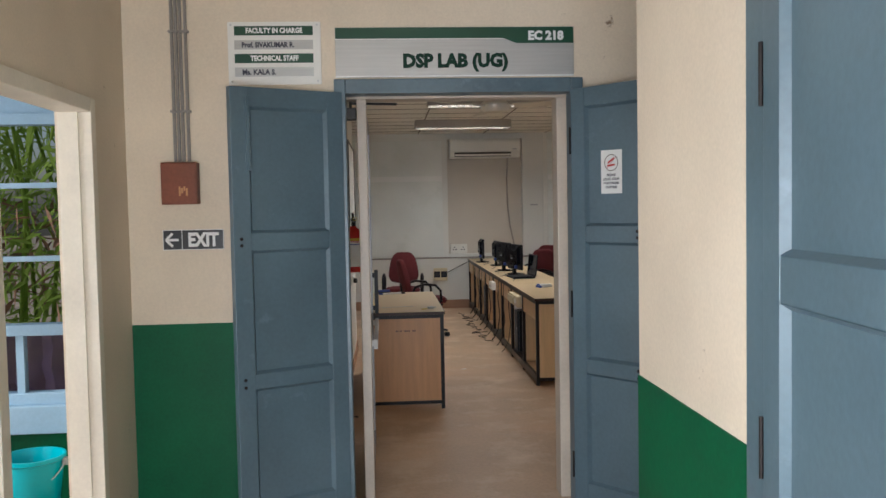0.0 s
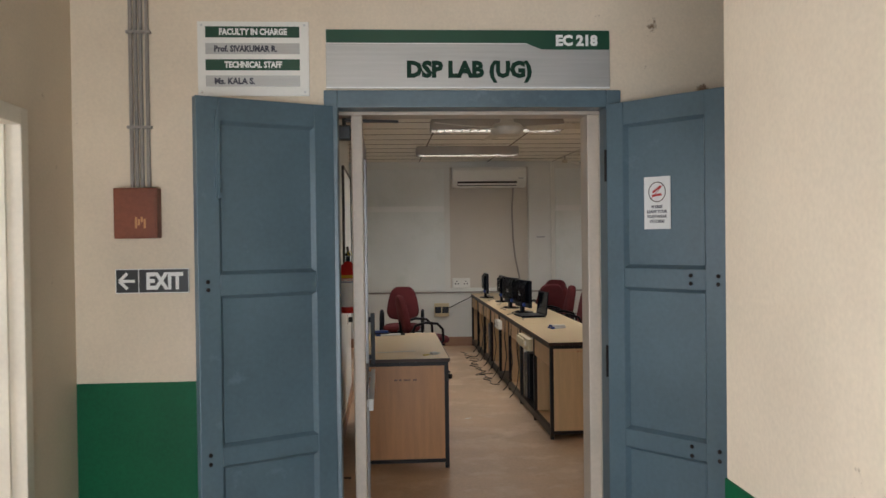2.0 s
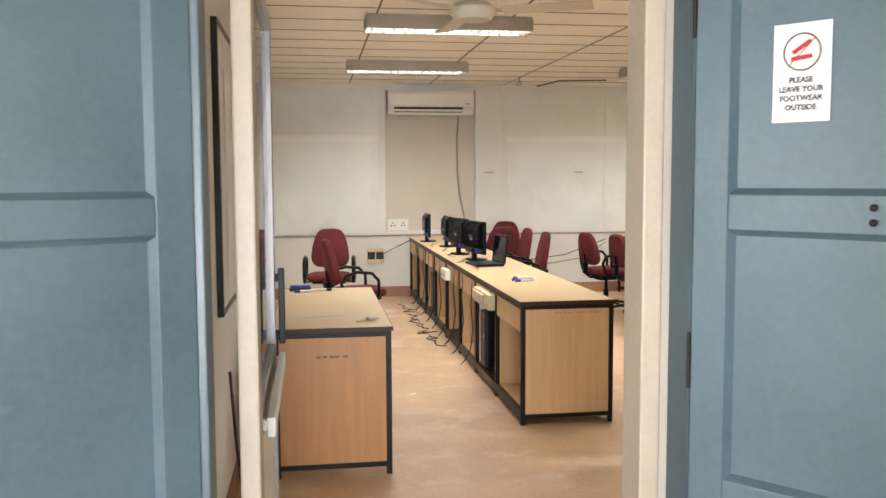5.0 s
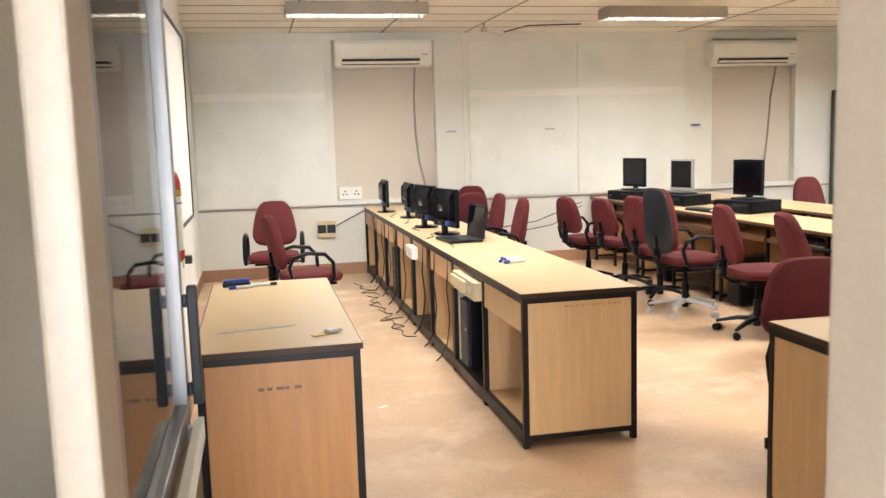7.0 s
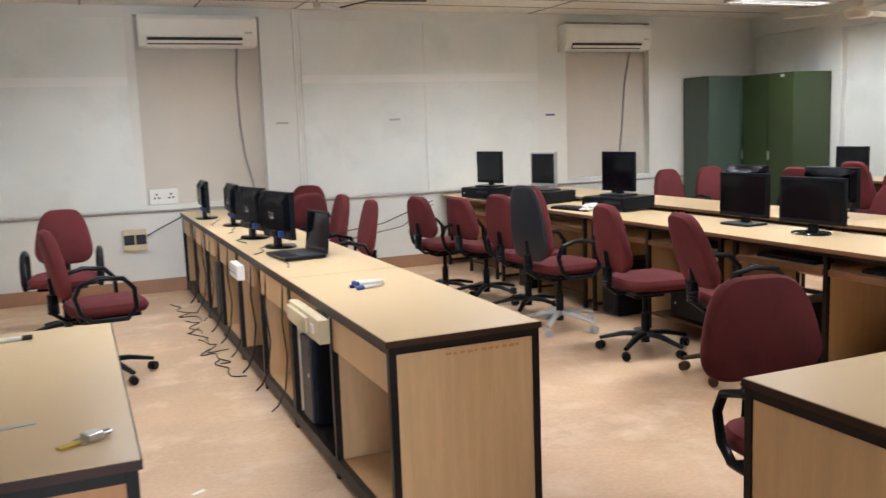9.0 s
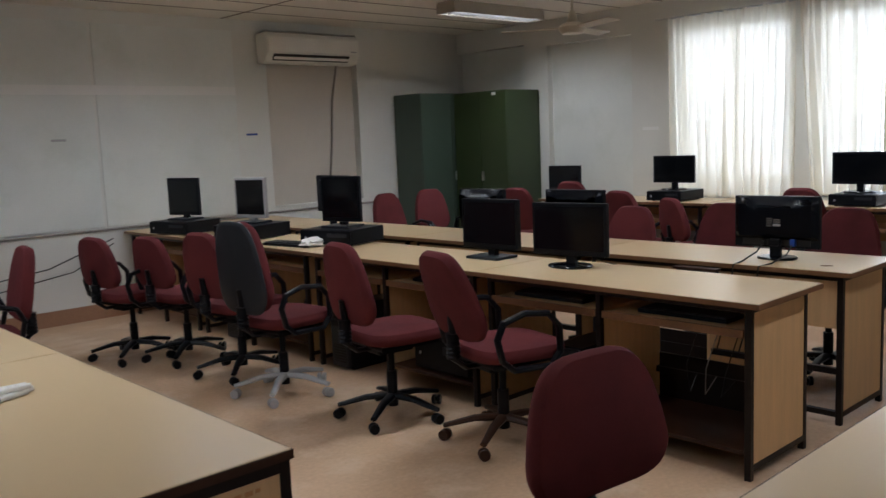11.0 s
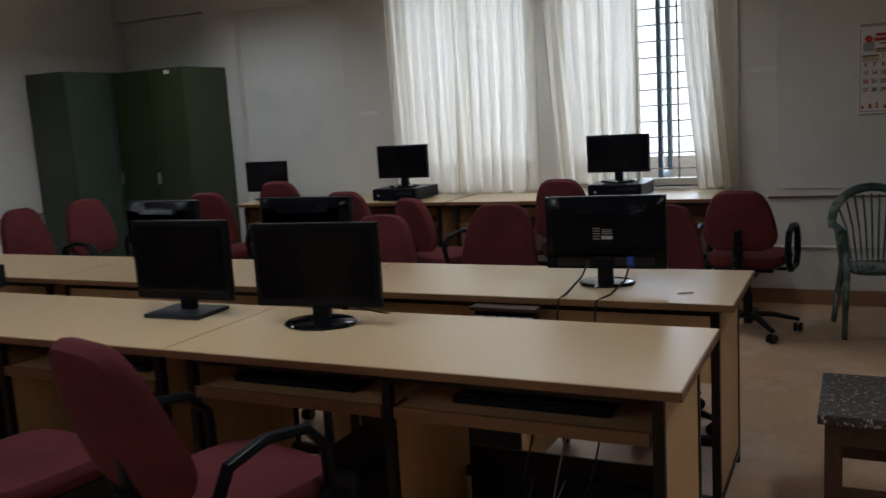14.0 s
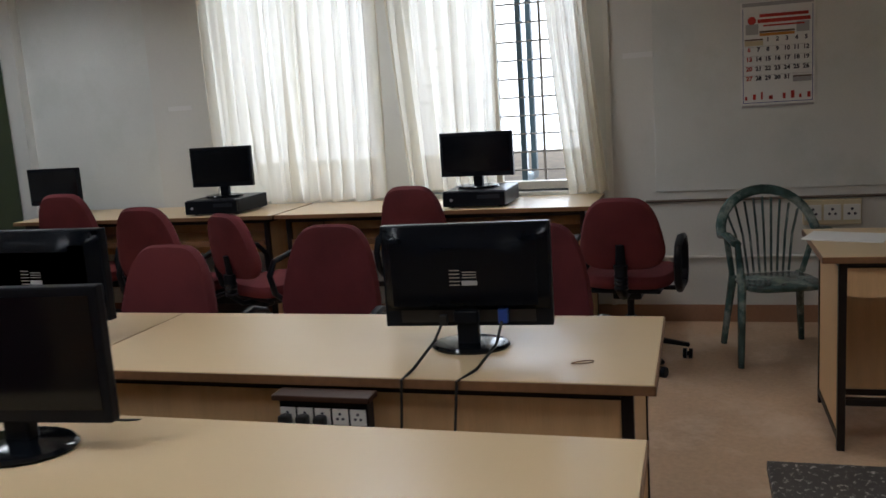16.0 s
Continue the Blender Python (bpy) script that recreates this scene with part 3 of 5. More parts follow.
part("edge_strip", boxes((-0.585, 0.585, -0.014, -0.012, 0.0, 0.006), (-0.585, 0.25, -0.014, -0.012, 0.182, 0.186)), M_PAPER, sg)
writing("lettering", "DSP LAB (UG)", 0.088, M_LETTER, sg, pose(0.0, -0.0135, 0.048), bold=0.005, width=0.515)
writing("lettering", "EC 218", 0.058, M_PAPER, sg, pose(0.445, -0.0165, 0.177), bold=0.003, width=0.175)

sb = thing("staff_board", pose(-0.38, FY, 2.15), "white board listing faculty and technical staff", "sign")
part("plate", boxes((-0.222, 0.222, -0.010, 0, 0, 0.30), bevel=0.002), M_WPLAS, sb)
for z, mt in ((0.235, M_SGREEN), (0.168, M_SIGN), (0.103, M_SGREEN), (0.038, M_SIGN)):
    part("strip", boxes((-0.19, 0.185, -0.0125, -0.010, z, z + 0.044)), mt, sb)
for z, tx, mt, wd in ((0.246, "FACULTY IN CHARGE", M_PAPER, 0.27), (0.178, "Prof. SIVAKUMAR R.", M_INK, 0.25), (0.114, "TECHNICAL STAFF", M_PAPER, 0.23), (0.048, "Ms. KALA S.", M_INK, 0.16)):
    writing("lettering", tx, 0.034, mt, sb, pose(0.0 if mt == M_PAPER else (-0.03 if wd > 0.2 else -0.075), -0.0137, z), bold=0.0014, width=wd, depth=0.0008)
for x in (-0.205, 0.205):
    for z in (0.015, 0.285):
        part("screw", spread(lathe([(0.005, 0), (0.005, 0.002)], 8), pose(x, -0.010, z, 90)), M_CHROME, sb)

ex = thing("exit_sign", pose(-0.795, FY, 1.36), "black and white exit sign with arrow", "sign")
part("plate", boxes((-0.145, -0.055, -0.006, 0, 0, 0.098), (-0.052, 0.145, -0.006, 0, 0, 0.098)), M_SBLACK, ex)
part("rim", boxes((-0.145, 0.145, -0.0068, -0.006, 0, 0.003), (-0.145, 0.145, -0.0068, -0.006, 0.095, 0.098), (-0.055, -0.052, -0.007, -0.006, 0, 0.098), (-0.145, -0.142, -0.0068, -0.006, 0.003, 0.095), (0.142, 0.145, -0.0068, -0.006, 0.003, 0.095)), M_PAPER, ex)
writing("lettering", "EXIT", 0.09, M_PAPER, ex, pose(0.047, -0.0066, 0.018), bold=0.004, width=0.145)
bm = boxes((-0.125, -0.07, -0.0075, -0.006, 0.043, 0.055))
for sgn in (1, -1):
    spread_ = boxes((0, 0.045, -0.0075, -0.006, -0.006, 0.006))
    spread_.transform(pose(-0.13, 0, 0.049, 0, -45 * sgn, 0))
    me = bpy.data.meshes.new("tmp")
    spread_.to_mesh(me)
    spread_.free()
    bm.from_mesh(me)
part("arrow", bm, M_PAPER, ex, "white arrow")

jb = thing("junction_box", pose(-0.84, FY, 1.58), "rust red painted electrical junction box with paint mark", "box")
part("body", boxes((-0.085, 0.085, -0.07, 0, 0, 0.2), bevel=0.006), M_RUST, jb)
part("cover", boxes((-0.078, 0.078, -0.075, -0.07, 0.008, 0.192), bevel=0.002), M_RUST, jb)
bm = bmesh.new()
for i in range(4):
    box(bm, 0.0 + 0.011 * i, 0.008 + 0.011 * i, -0.0765, -0.075, 0.04 + 0.012 * (i % 3), 0.085 - 0.008 * (i % 2))
part("paint_mark", bm, M_OAK, jb, "faded paint mark")
for i, x in enumerate((-0.865, -0.845, -0.825, -0.80)):
    bm = tube(bmesh.new(), [(x, FY - 0.012, 1.785), (x, FY - 0.012, 3.1)], 0.008, 8)
    solid("conduit_pipe", bm, M_PIPE, "thin grey electrical conduit above the box", "conduit", "conduits in a bundle", smooth=True)
solid("conduit_clamp", boxes((-0.88, -0.785, FY - 0.024, FY, 2.02, 2.03)), M_PIPE, "grey clamp holding the conduits", "clamp")
solid("conduit_clamp", boxes((-0.88, -0.785, FY - 0.024, FY, 2.40, 2.41)), M_PIPE, "grey clamp holding the conduits", "clamp")

# wooden rack in the alcove
rk = thing("shoe_rack", pose(1.45, 4.03, 0), "dark worn wooden open shoe rack, empty", "rack")
for x in (0, 0.92):
    for y in (0, 0.42):
        part("post", boxes((x, x + 0.06, y, y + 0.05, 0, 1.76), bevel=0.004), M_WOOD, rk)
for z in (0.12, 0.43, 0.76, 1.08, 1.39, 1.70):
    part("shelf", boxes((0.06, 0.92, 0.05, 0.42, z, z + 0.02)), M_WOOD2, rk)
    part("front_rail", boxes((0.06, 0.92, 0.0, 0.04, z - 0.025, z + 0.02), bevel=0.003), M_WOOD2, rk)
    part("side_rail", boxes((0.01, 0.05, 0.05, 0.42, z - 0.02, z + 0.02)), M_WOOD, rk)
    part("side_rail", boxes((0.93, 0.97, 0.05, 0.42, z - 0.02, z + 0.02)), M_WOOD, rk)

# passage: blue window, bucket and greenery outside
wn_ = thing("window_1", pose(-1.32, 5.0, 0.53), "pale blue framed window with glass panes", "window")
tagged(wn_, kind=S)
for x0, x1, z0, z1 in ((-1.43, 0, 0, 0.06), (-1.43, 0, 1.49, 1.55), (-0.05, 0, 0.06, 1.49), (-1.43, -1.38, 0.06, 1.49), (-1.38, -0.05, 0.37, 0.43)):
    part("window_frame", boxes((x0, x1, -0.02, 0.08, z0, z1), bevel=0.004), M_BLUE2, wn_)
for z in (0.78, 1.17):
    part("glazing_bar", boxes((-1.38, -0.05, 0.0, 0.05, z - 0.014, z + 0.014)), M_BLUE2, wn_)
part("glazing_bar", boxes((-0.53, -0.49, 0.0, 0.05, 0.06, 0.37)), M_BLUE2, wn_)
part("window_sill", boxes((-1.47, 0.04, -0.06, -0.001, -0.15, 0.0), bevel=0.006), M_BLUE2, wn_)
for z0, z1 in ((0.06, 0.37),):
    p = part("pane", boxes((-1.38, -0.05, 0.022, 0.026, z0, z1)), M_GLASS, wn_)
    p.visible_shadow = False
cl = bmesh.new()
bmesh.ops.create_grid(cl, x_segments=24, y_segments=10, size=0.5)
for v in cl.verts:
    v.co = Vector((v.co.x * 0.9, 0.03 * math.sin(v.co.x * 40) + 0.05 * noise.noise(v.co * 6), v.co.y * 0.36))
solid("hanging_cloth", cl, M_PURPLE, "crumpled dull purple cloth outside the window", "cloth", m=pose(-1.72, 5.28, 0.70), smooth=True)
solid("window_ledge", boxes((-2.8, -1.3, 5.15, 5.45, 0.44, 0.52)), M_BLUE2, "pale blue ledge outside the window", "ledge", kind=S)
solid("cloth_rail", tube(bmesh.new(), [(-2.8, 5.28, 0.885), (-1.3, 5.28, 0.885)], 0.01), M_PIPE, "thin grey rail outside the window", "rail", smooth=True)

bk = thing("bucket", pose(-1.68, 4.74, 0.0), "cyan plastic bucket with a wire handle", "bucket")
part("body", lathe([(0.105, 0.0), (0.112, 0.01), (0.148, 0.30), (0.158, 0.305), (0.158, 0.325), (0.146, 0.325), (0.140, 0.30), (0.102, 0.02)], 28), M_CYAN, bk, smooth=True)
part("handle", tube(bmesh.new(), [(0.16 * math.cos(a), -0.10 * math.sin(a), 0.30 - 0.12 * math.sin(a)) for a in [i * math.pi / 14 for i in range(15)]], 0.004, 6), M_CHROME, bk, "wire handle", smooth=True)
part("handle_lug", boxes((0.148, 0.175, -0.015, 0.015, 0.27, 0.31), bevel=0.004), M_SILVER, bk)
b2 = thing("bucket", pose(-1.36, 4.84, 0.0), "cyan plastic tub beside the bucket", "bucket")
part("body", lathe([(0.07, 0.0), (0.1, 0.24), (0.105, 0.25), (0.095, 0.25), (0.066, 0.02)], 24), M_CYAN, b2, smooth=True)

solid("ground", boxes((-60, 80, -60, 80, -0.4, -0.3)), M_GROUND, "bare earth ground outside", "ground", kind=S)
random.seed(4)
verts, faces = [], []
for i in range(9500):
    c = Vector((random.uniform(-5.2, -1.0), random.uniform(6.3, 8.2), random.uniform(-0.2, 3.6)))
    d = Vector((random.uniform(-1, 1), random.uniform(-1, 0.3), random.uniform(-1.3, 0.4))).normalized()
    s = d.cross(Vector((random.random(), random.random(), random.random()))).normalized()
    ln, w = random.uniform(0.14, 0.30), random.uniform(0.012, 0.026)
    k = len(verts)
    verts += [c, c + d * ln * 0.4 + s * w, c + d * ln + Vector((0, 0, -0.03)), c + d * ln * 0.4 - s * w]
    faces.append((k, k + 1, k + 2, k + 3))
me = bpy.data.meshes.new("bamboo_leaves")
me.from_pydata(verts, [], faces)
me.materials.append(M_LEAF)
me.materials.append(M_LEAF2)
me.polygons.foreach_set("material_index", [1 if 0.9 < verts[4 * i].z < 1.7 and random.random() < 0.35 else 0 for i in range(len(faces))])
hedge = thing("bamboo_hedge", pose(0, 0, 0), "dense green bamboo foliage with some dry leaves", "bamboo")
lv = new("leaves", me)
lv.parent = hedge
tagged(lv, kind="stuff")
for i in range(26):
    x, y = random.uniform(-5.2, -1.0), random.uniform(6.7, 7.6)
    part("cane", tube(bmesh.new(), [(x, y, -0.3), (x + random.uniform(-0.2, 0.2), y, 1.6), (x + random.uniform(-0.5, 0.5), y - 0.2, 3.4)], [0.02, 0.016, 0.008], 6), M_LEAF, hedge, smooth=True)


# ---- furniture ----
def lab_table(name, m, L, D, H, label, group, top=M_TOP, edge=M_EDGE2, style="desk", wood=M_BEECH, ends=(1, 1), inset=0.0):
    """A laminate table on a black steel frame: length along x, depth along y, open side at y = 0."""
    t = thing(name, m, label, "table", group)
    g = 0.028
    part("tabletop", boxes((0.002, L - 0.002, 0.004, D - 0.004, H - 0.022, H), bevel=0.002), top, t)
    part("edge_band", boxes((0.0, L, 0, 0.004, H - 0.024, H - 0.002), (0.0, L, D - 0.004, D, H - 0.024, H - 0.002), (-0.002, 0.002, 0, D, H - 0.024, H - 0.002), (L - 0.002, L + 0.002, 0, D, H - 0.024, H - 0.002)), edge, t, "dark edge band")
    i0 = inset if style != "computer" else 0.05
    x0, x1, y0, y1 = i0, L - i0, 0.01 + i0 * 0.6, D - 0.01 - i0 * 0.6
    for x in (x0, x1 - g):
        for y in (y0, y1 - g):
            part("leg", boxes((x, x + g, y, y + g, 0.0, H - 0.024), bevel=0.002), M_BLACK, t)
        part("frame_rail", boxes((x, x + g, y0 + g, y1 - g, H - 0.05, H - 0.0245)), M_BLACK, t)
        part("frame_rail", boxes((x, x + g, y0 + g, y1 - g, 0.04, 0.066)), M_BLACK, t)
    for y in (y0, y1 - g):
        part("frame_rail", boxes((x0 + g, x1 - g, y, y + g, H - 0.05, H - 0.0245)), M_BLACK, t)
    part("frame_rail", boxes((x0 + g, x1 - g, y1 - g, y1, 0.04, 0.066)), M_BLACK, t)
    for k, x in enumerate((x0, x1 - g)):
        if ends[k]:
            part("end_panel", boxes((x + 0.004, x + g - 0.004, y0 + g, y1 - g, 0.066, H - 0.05)), wood, t)
    if style == "bench":
        part("back_panel", boxes((x0 + g, x1 - g, y1 - 0.02, y1 - 0.006, 0.066, H - 0.05)), wood, t)
        part("frame_rail", boxes((x0 + g, x1 - g, y0, y0 + g, 0.025, 0.085)), M_BLACK, t)
        part("leg", boxes((L * 0.5 - g / 2, L * 0.5 + g / 2, y0, y0 + g, 0.0, H - 0.05)), M_BLACK, t)
        part("divider", boxes((L * 0.5 - 0.009, L * 0.5 + 0.009, y0 + g, y1 - 0.02, 0.066, H - 0.05)), wood, t)
        part("apron", boxes((L * 0.5 + 0.02, x1 - g, y0 + 0.006, y0 + 0.022, H - 0.19, H - 0.05)), wood, t)
        part("apron", boxes((x0 + g, L * 0.36 - 0.02, y0 + 0.006, y0 + 0.022, H - 0.19, H - 0.05)), wood, t)
        part("bottom_shelf", boxes((L * 0.5 + 0.02, x1 - g, y0 + g, y1 - 0.021, 0.068, 0.086)), wood, t)
        part("bottom_shelf", boxes((x0 + g, L * 0.5 - 0.02, y0 + g, y1 - 0.021, 0.068, 0.086)), M_BLACK, t)
    elif style == "computer":
        part("back_panel", boxes((x0 + g, x1 - g, y1 - 0.02, y1 - 0.006, 0.47, H - 0.05)), wood, t)
        part("back_sheet", boxes((L * 0.5, x1 - g, y1 - 0.045, y1 - 0.035, 0.12, 0.34)), M_BLACK, t, "black steel back sheet")
        for xa, xb in ((L * 0.5, x1 - g - 0.004), (x0 + g + 0.004, L * 0.5 - 0.04)):
            tray = part("keyboard_tray", boxes((xa, xb, 0.05, 0.46, 0.605, 0.623), bevel=0.002), wood, t)
            part("tray_lip", boxes((xa, xb, 0.036, 0.05, 0.595, 0.63), bevel=0.003), edge, tray, "brown edge lip")
        part("divider", boxes((L * 0.5 - 0.029, L * 0.5 - 0.011, y0 + g + 0.002, y1 - 0.021, 0.066, 0.604)), wood, t)
        part("leg", boxes((L * 0.5 - 0.035, L * 0.5 - 0.01, y0, y0 + g, 0, H - 0.05)), M_BLACK, t)
        part("bottom_shelf", boxes((L * 0.5, x1 - g, 0.06, y1 - 0.03, 0.10, 0.118)), M_EDGE, t)
        part("frame_rail", boxes((x0 + g, x1 - g, y1 - g - 0.03, y1 - 0.03, 0.24, 0.27)), M_BLACK, t)
    else:
        part("back_panel", boxes((x0 + g, x1 - g, y1 - 0.02, y1 - 0.006, 0.066, H - 0.05)), wood, t)
        part("apron", boxes((x0 + g, x1 - g, y0 + 0.006, y0 + 0.022, H - 0.16, H - 0.05)), wood, t)
        part("frame_rail", boxes((x0 + g, x1 - g, y0, y0 + g, 0.18, 0.205)), M_BLACK, t)
    return t


d1 = lab_table("desk", pose(0.575, 6.82, 0, 0, 0, 90), 1.58, 0.6, 0.75, "beech topped desk with orange laminate end beside the door", "", edge=M_EDGE, wood=M_OAK)
d2 = lab_table("desk", pose(3.6, 6.65, 0, 0, 0, 180), 1.5, 0.62, 0.75, "beech laminate desk with black frame and a dark edge", "", edge=M_EDGE)
d3 = lab_table("desk", pose(6.41, 6.94, 0, 0, 0, -90), 1.5, 0.64, 0.75, "beech laminate desk holding papers near the window wall", "", edge=M_EDGE2, inset=0.06)
for i in range(4):
    y1 = 9.0 + i * 1.467
    unit = lab_table("lab_bench", pose(1.392, y1, 0, 0, 0, -90), 1.465, 0.592, 0.75, "beech laminate bench with black frame and open wiring side" if i else "beech laminate bench end unit with white lined compartment", "bench row by the staff aisle", edge=M_EDGE, style="bench")
    if i == 0:
        part("white_lining", boxes((0.029, 0.037, 0.04, 0.55, 0.09, 0.69)), M_PAPER, unit, "white compartment lining")
for i in range(4):
    L = 1.55 if i < 3 else 1.25
    y0 = 7.46 + i * 1.553
    lab_table("computer_table", pose(4.08, y0 + L, 0, 0, 0, -90), L, 0.595, 0.75, "beech laminate computer table with keyboard trays", "computer tables in two facing rows", style="computer")
    lab_table("computer_table", pose(5.57, y0, 0, 0, 0, 90), L, 0.6, 0.75, "beech laminate computer table with keyboard trays", "computer tables in two facing rows", style="computer")
for i in range(2):
    y1 = 9.78 + i * 1.9
    lab_table("computer_table", pose(7.73, y1, 0, 0, 0, -90), 1.88, 0.59, 0.785, "beech laminate table along the window wall", "tables along the window wall", style="computer")
bm = bmesh.new()
for i in range(11):
    box(bm, 1.83 + i * 0.027, 1.83 + i * 0.027 + (0.02, 0.012, 0.017)[i % 3], 7.536 - 0.0012, 7.5365, 0.674 - 0.002 * (i % 2), 0.683)
solid("stencil_mark", bm, M_OAK, "faint stencilled code on the bench end", "stencil mark", m=pose(-0.22, 0.0, 0))
bm = bmesh.new()
for i, (w, g) in enumerate(((0.022, 0.006), (0.018, 0.008), (0.03, 0.005), (0.014, 0.007), (0.026, 0.0))):
    box(bm, 0.22 + i * 0.032, 0.22 + i * 0.032 + w, -0.0012, 0, 0.60, 0.612)
part("stencil_mark", spread(bm, pose(-0.002, 0.6, 0, 0, 0, -90)), M_EDGE2, d1, "faint stencilled code")


# ---- chairs ----
def chair_outline(w, z0, z1, top=0.72, n=36):
    pts = []
    for i in range(n):
        a = 2 * math.pi * i / n
        c, s = math.cos(a), math.sin(a)
        e = 0.46
        x = math.copysign(abs(c) ** e, c) * w / 2
        v = math.copysign(abs(s) ** (0.55 if s < 0 else 0.62), s)
        x *= 1 - (1 - top) * max(0.0, (v + 0.6) / 1.6) ** 1.25
        pts.append((x, (z0 + z1) / 2 + v * (z1 - z0) / 2))
    return pts


def office_chair(m, label, arms=2, top=0.95, width=0.42, shell=None, base=M_BPLAS, tilt=10, drop=0.0, arm_shift=0.0):
    """A swivel chair facing local +y: cushions, spine, arms, column and five-star base on castors."""
    c = thing("office_chair", m, label, "office chair", "red swivel chairs")
    seat = chair_outline(0.47, -0.23, 0.23, 0.92)
    part("seat", spread(pad(seat, 0.075, 0.0, 0.12), pose(0, 0.03, 0.455 - drop, 90)), M_RED, c, smooth=True)
    part("seat_pan", boxes((-0.17, 0.17, -0.15, 0.2, 0.395 - drop, 0.418 - drop), bevel=0.008), M_BPLAS, c)
    lean = pose(0, -0.20, 0.5, tilt, 0, 0)
    part("backrest", spread(pad(chair_outline(width, 0.03, top - 0.5, 0.70), 0.07, 0.28, 0.10), lean), M_RED, c, smooth=True)
    if shell:
        part("back_shell", spread(pad(chair_outline(width * 1.02, 0.02, top - 0.49, 0.76), 0.03, 0.28, 0.06), lean @ pose(0, -0.042, 0)), shell, c, "dark plastic back shell", smooth=True)
    part("spine", tube(bmesh.new(), [(0, 0.0, 0.39 - drop), (0, -0.2, 0.39 - drop), (0, -0.275, 0.45 - drop), (0, -0.262, 0.56), (0, -0.275, 0.66)], [0.022, 0.024, 0.028, 0.026, 0.02], 8, squash=0.55), M_BPLAS, c, smooth=True)
    part("bellows", lathe([(0.03, 0.44), (0.036, 0.45), (0.03, 0.46), (0.036, 0.47), (0.03, 0.48), (0.036, 0.49), (0.03, 0.50), (0.036, 0.51), (0.03, 0.52), (0.034, 0.56)], 10), M_BPLAS, c, m=pose(0, -0.262, 0.0), smooth=True)
    for sgn in ((-1, 1) if arms == 2 else (arms,) if arms else ()):
        x = 0.255 * sgn
        pts = [(x, -0.10, 0.41), (x, 0.10, 0.405), (x, 0.155, 0.46), (x, 0.15, 0.58), (x, 0.09, 0.645), (x, -0.04, 0.66), (x, -0.15, 0.63), (x, -0.185, 0.56), (x, -0.16, 0.46)]
        pts = [(px, py + arm_shift, pz - drop) for px, py, pz in pts]
        part("armrest", tube(bmesh.new(), pts, 0.019, 8, closed=True, squash=0.8), M_BPLAS, c, smooth=True)
        part("arm_bracket", boxes((min(x, x - 0.11 * sgn), max(x, x - 0.11 * sgn), -0.03, 0.03, 0.392 - drop, 0.402 - drop)), M_BPLAS, c)
    part("column", tube(bmesh.new(), [(0, 0, 0.06), (0, 0, 0.25), (0, 0, 0.251), (0, 0, 0.395 - drop)], [0.028, 0.028, 0.018, 0.018], 12), M_BPLAS, c, smooth=True)
    part("mechanism", boxes((-0.07, 0.07, -0.11, 0.10, 0.355 - drop, 0.394 - drop), bevel=0.01), M_BPLAS, c)
    for k in range(5):
        a = math.radians(72 * k + 20)
        u = Vector((math.cos(a), math.sin(a), 0))
        leg = part("base_leg", tube(bmesh.new(), [u * 0.02 + Vector((0, 0, 0.115)), u * 0.14 + Vector((0, 0, 0.11)), u * 0.29 + Vector((0, 0, 0.075))], [0.028, 0.024, 0.017], 8, squash=0.7), base, c, smooth=True)
        w = tube(bmesh.new(), [Vector((-0.024, 0, 0)), Vector((-0.006, 0, 0)), Vector((-0.0055, 0, 0)), Vector((0.0055, 0, 0)), Vector((0.006, 0, 0)), Vector((0.024, 0, 0))], [0.026, 0.028, 0.012, 0.012, 0.028, 0.026], 12)
        part("castor", spread(w, Matrix.Translation(u * 0.285 + Vector((0, 0, 0.029))) @ pose(0, 0, 0, 0, 0, 40 * k)), base if base != M_BPLAS else M_BPLAS, leg, smooth=True)
    return c


RC = "maroon fabric swivel chair with black loop arms"
RN = "maroon fabric swivel chair without arms"
low = office_chair(pose(3.41, 11.75, 0, 0, 0, -80), "maroon fabric swivel chair with a low back", top=0.89)
copy_thing(low, pose(3.64, 11.40, 0, 0, 0, -82))
copy_thing(low, pose(7.33, 9.62, 0, 0, 0, -118))
copy_thing(low, pose(7.5, 7.70, 0, 0, 0, -95))
master = office_chair(pose(3.67, 10.72, 0, 0, 0, -80), RC)
office_chair(pose(3.737, 9.31, 0, 0, 0, -98), "maroon fabric swivel chair without arms beside the computer tables", arms=0, top=0.96)
office_chair(pose(3.60, 10.13, 0, 0, 0, -85), "maroon swivel chair with black back shell and pale base", arms=1, top=1.04, width=0.42, shell=M_GPLAS, base=M_SILVER, tilt=6)
office_chair(pose(3.85, 8.62, 0, 0, 0, -104), "maroon swivel chair with one loop arm at the computer table", arms=2, top=0.965, width=0.45, tilt=18, base=M_EDGE)
office_chair(pose(7.68, 11.03, 0, 0, 0, -84), "maroon fabric swivel chair with a tall back at the window table", top=1.0)
office_chair(pose(2.635, 6.97, 0, 0, 0, 173), "maroon swivel chair pushed against the desk", arms=1, top=0.895, width=0.5, tilt=6, drop=0.08, arm_shift=0.1)
for x, y, a in ((2.26, 12.36, 12), (2.24, 11.75, 88), (2.25, 11.05, 84), (2.47, 13.0, 150),
                (0.36, 11.78, 176), (0.57, 10.45, -80),
                (5.52, 9.2, 88), (5.93, 8.73, 92), (5.84, 7.92, 90), (7.28, 10.17, -92), (7.4, 11.5, -80), (7.86, 8.87, -92),
                (6.75, 12.05, 172), (6.24, 12.05, 184)):
    copy_thing(master, pose(x, y, 0, 0, 0, a))


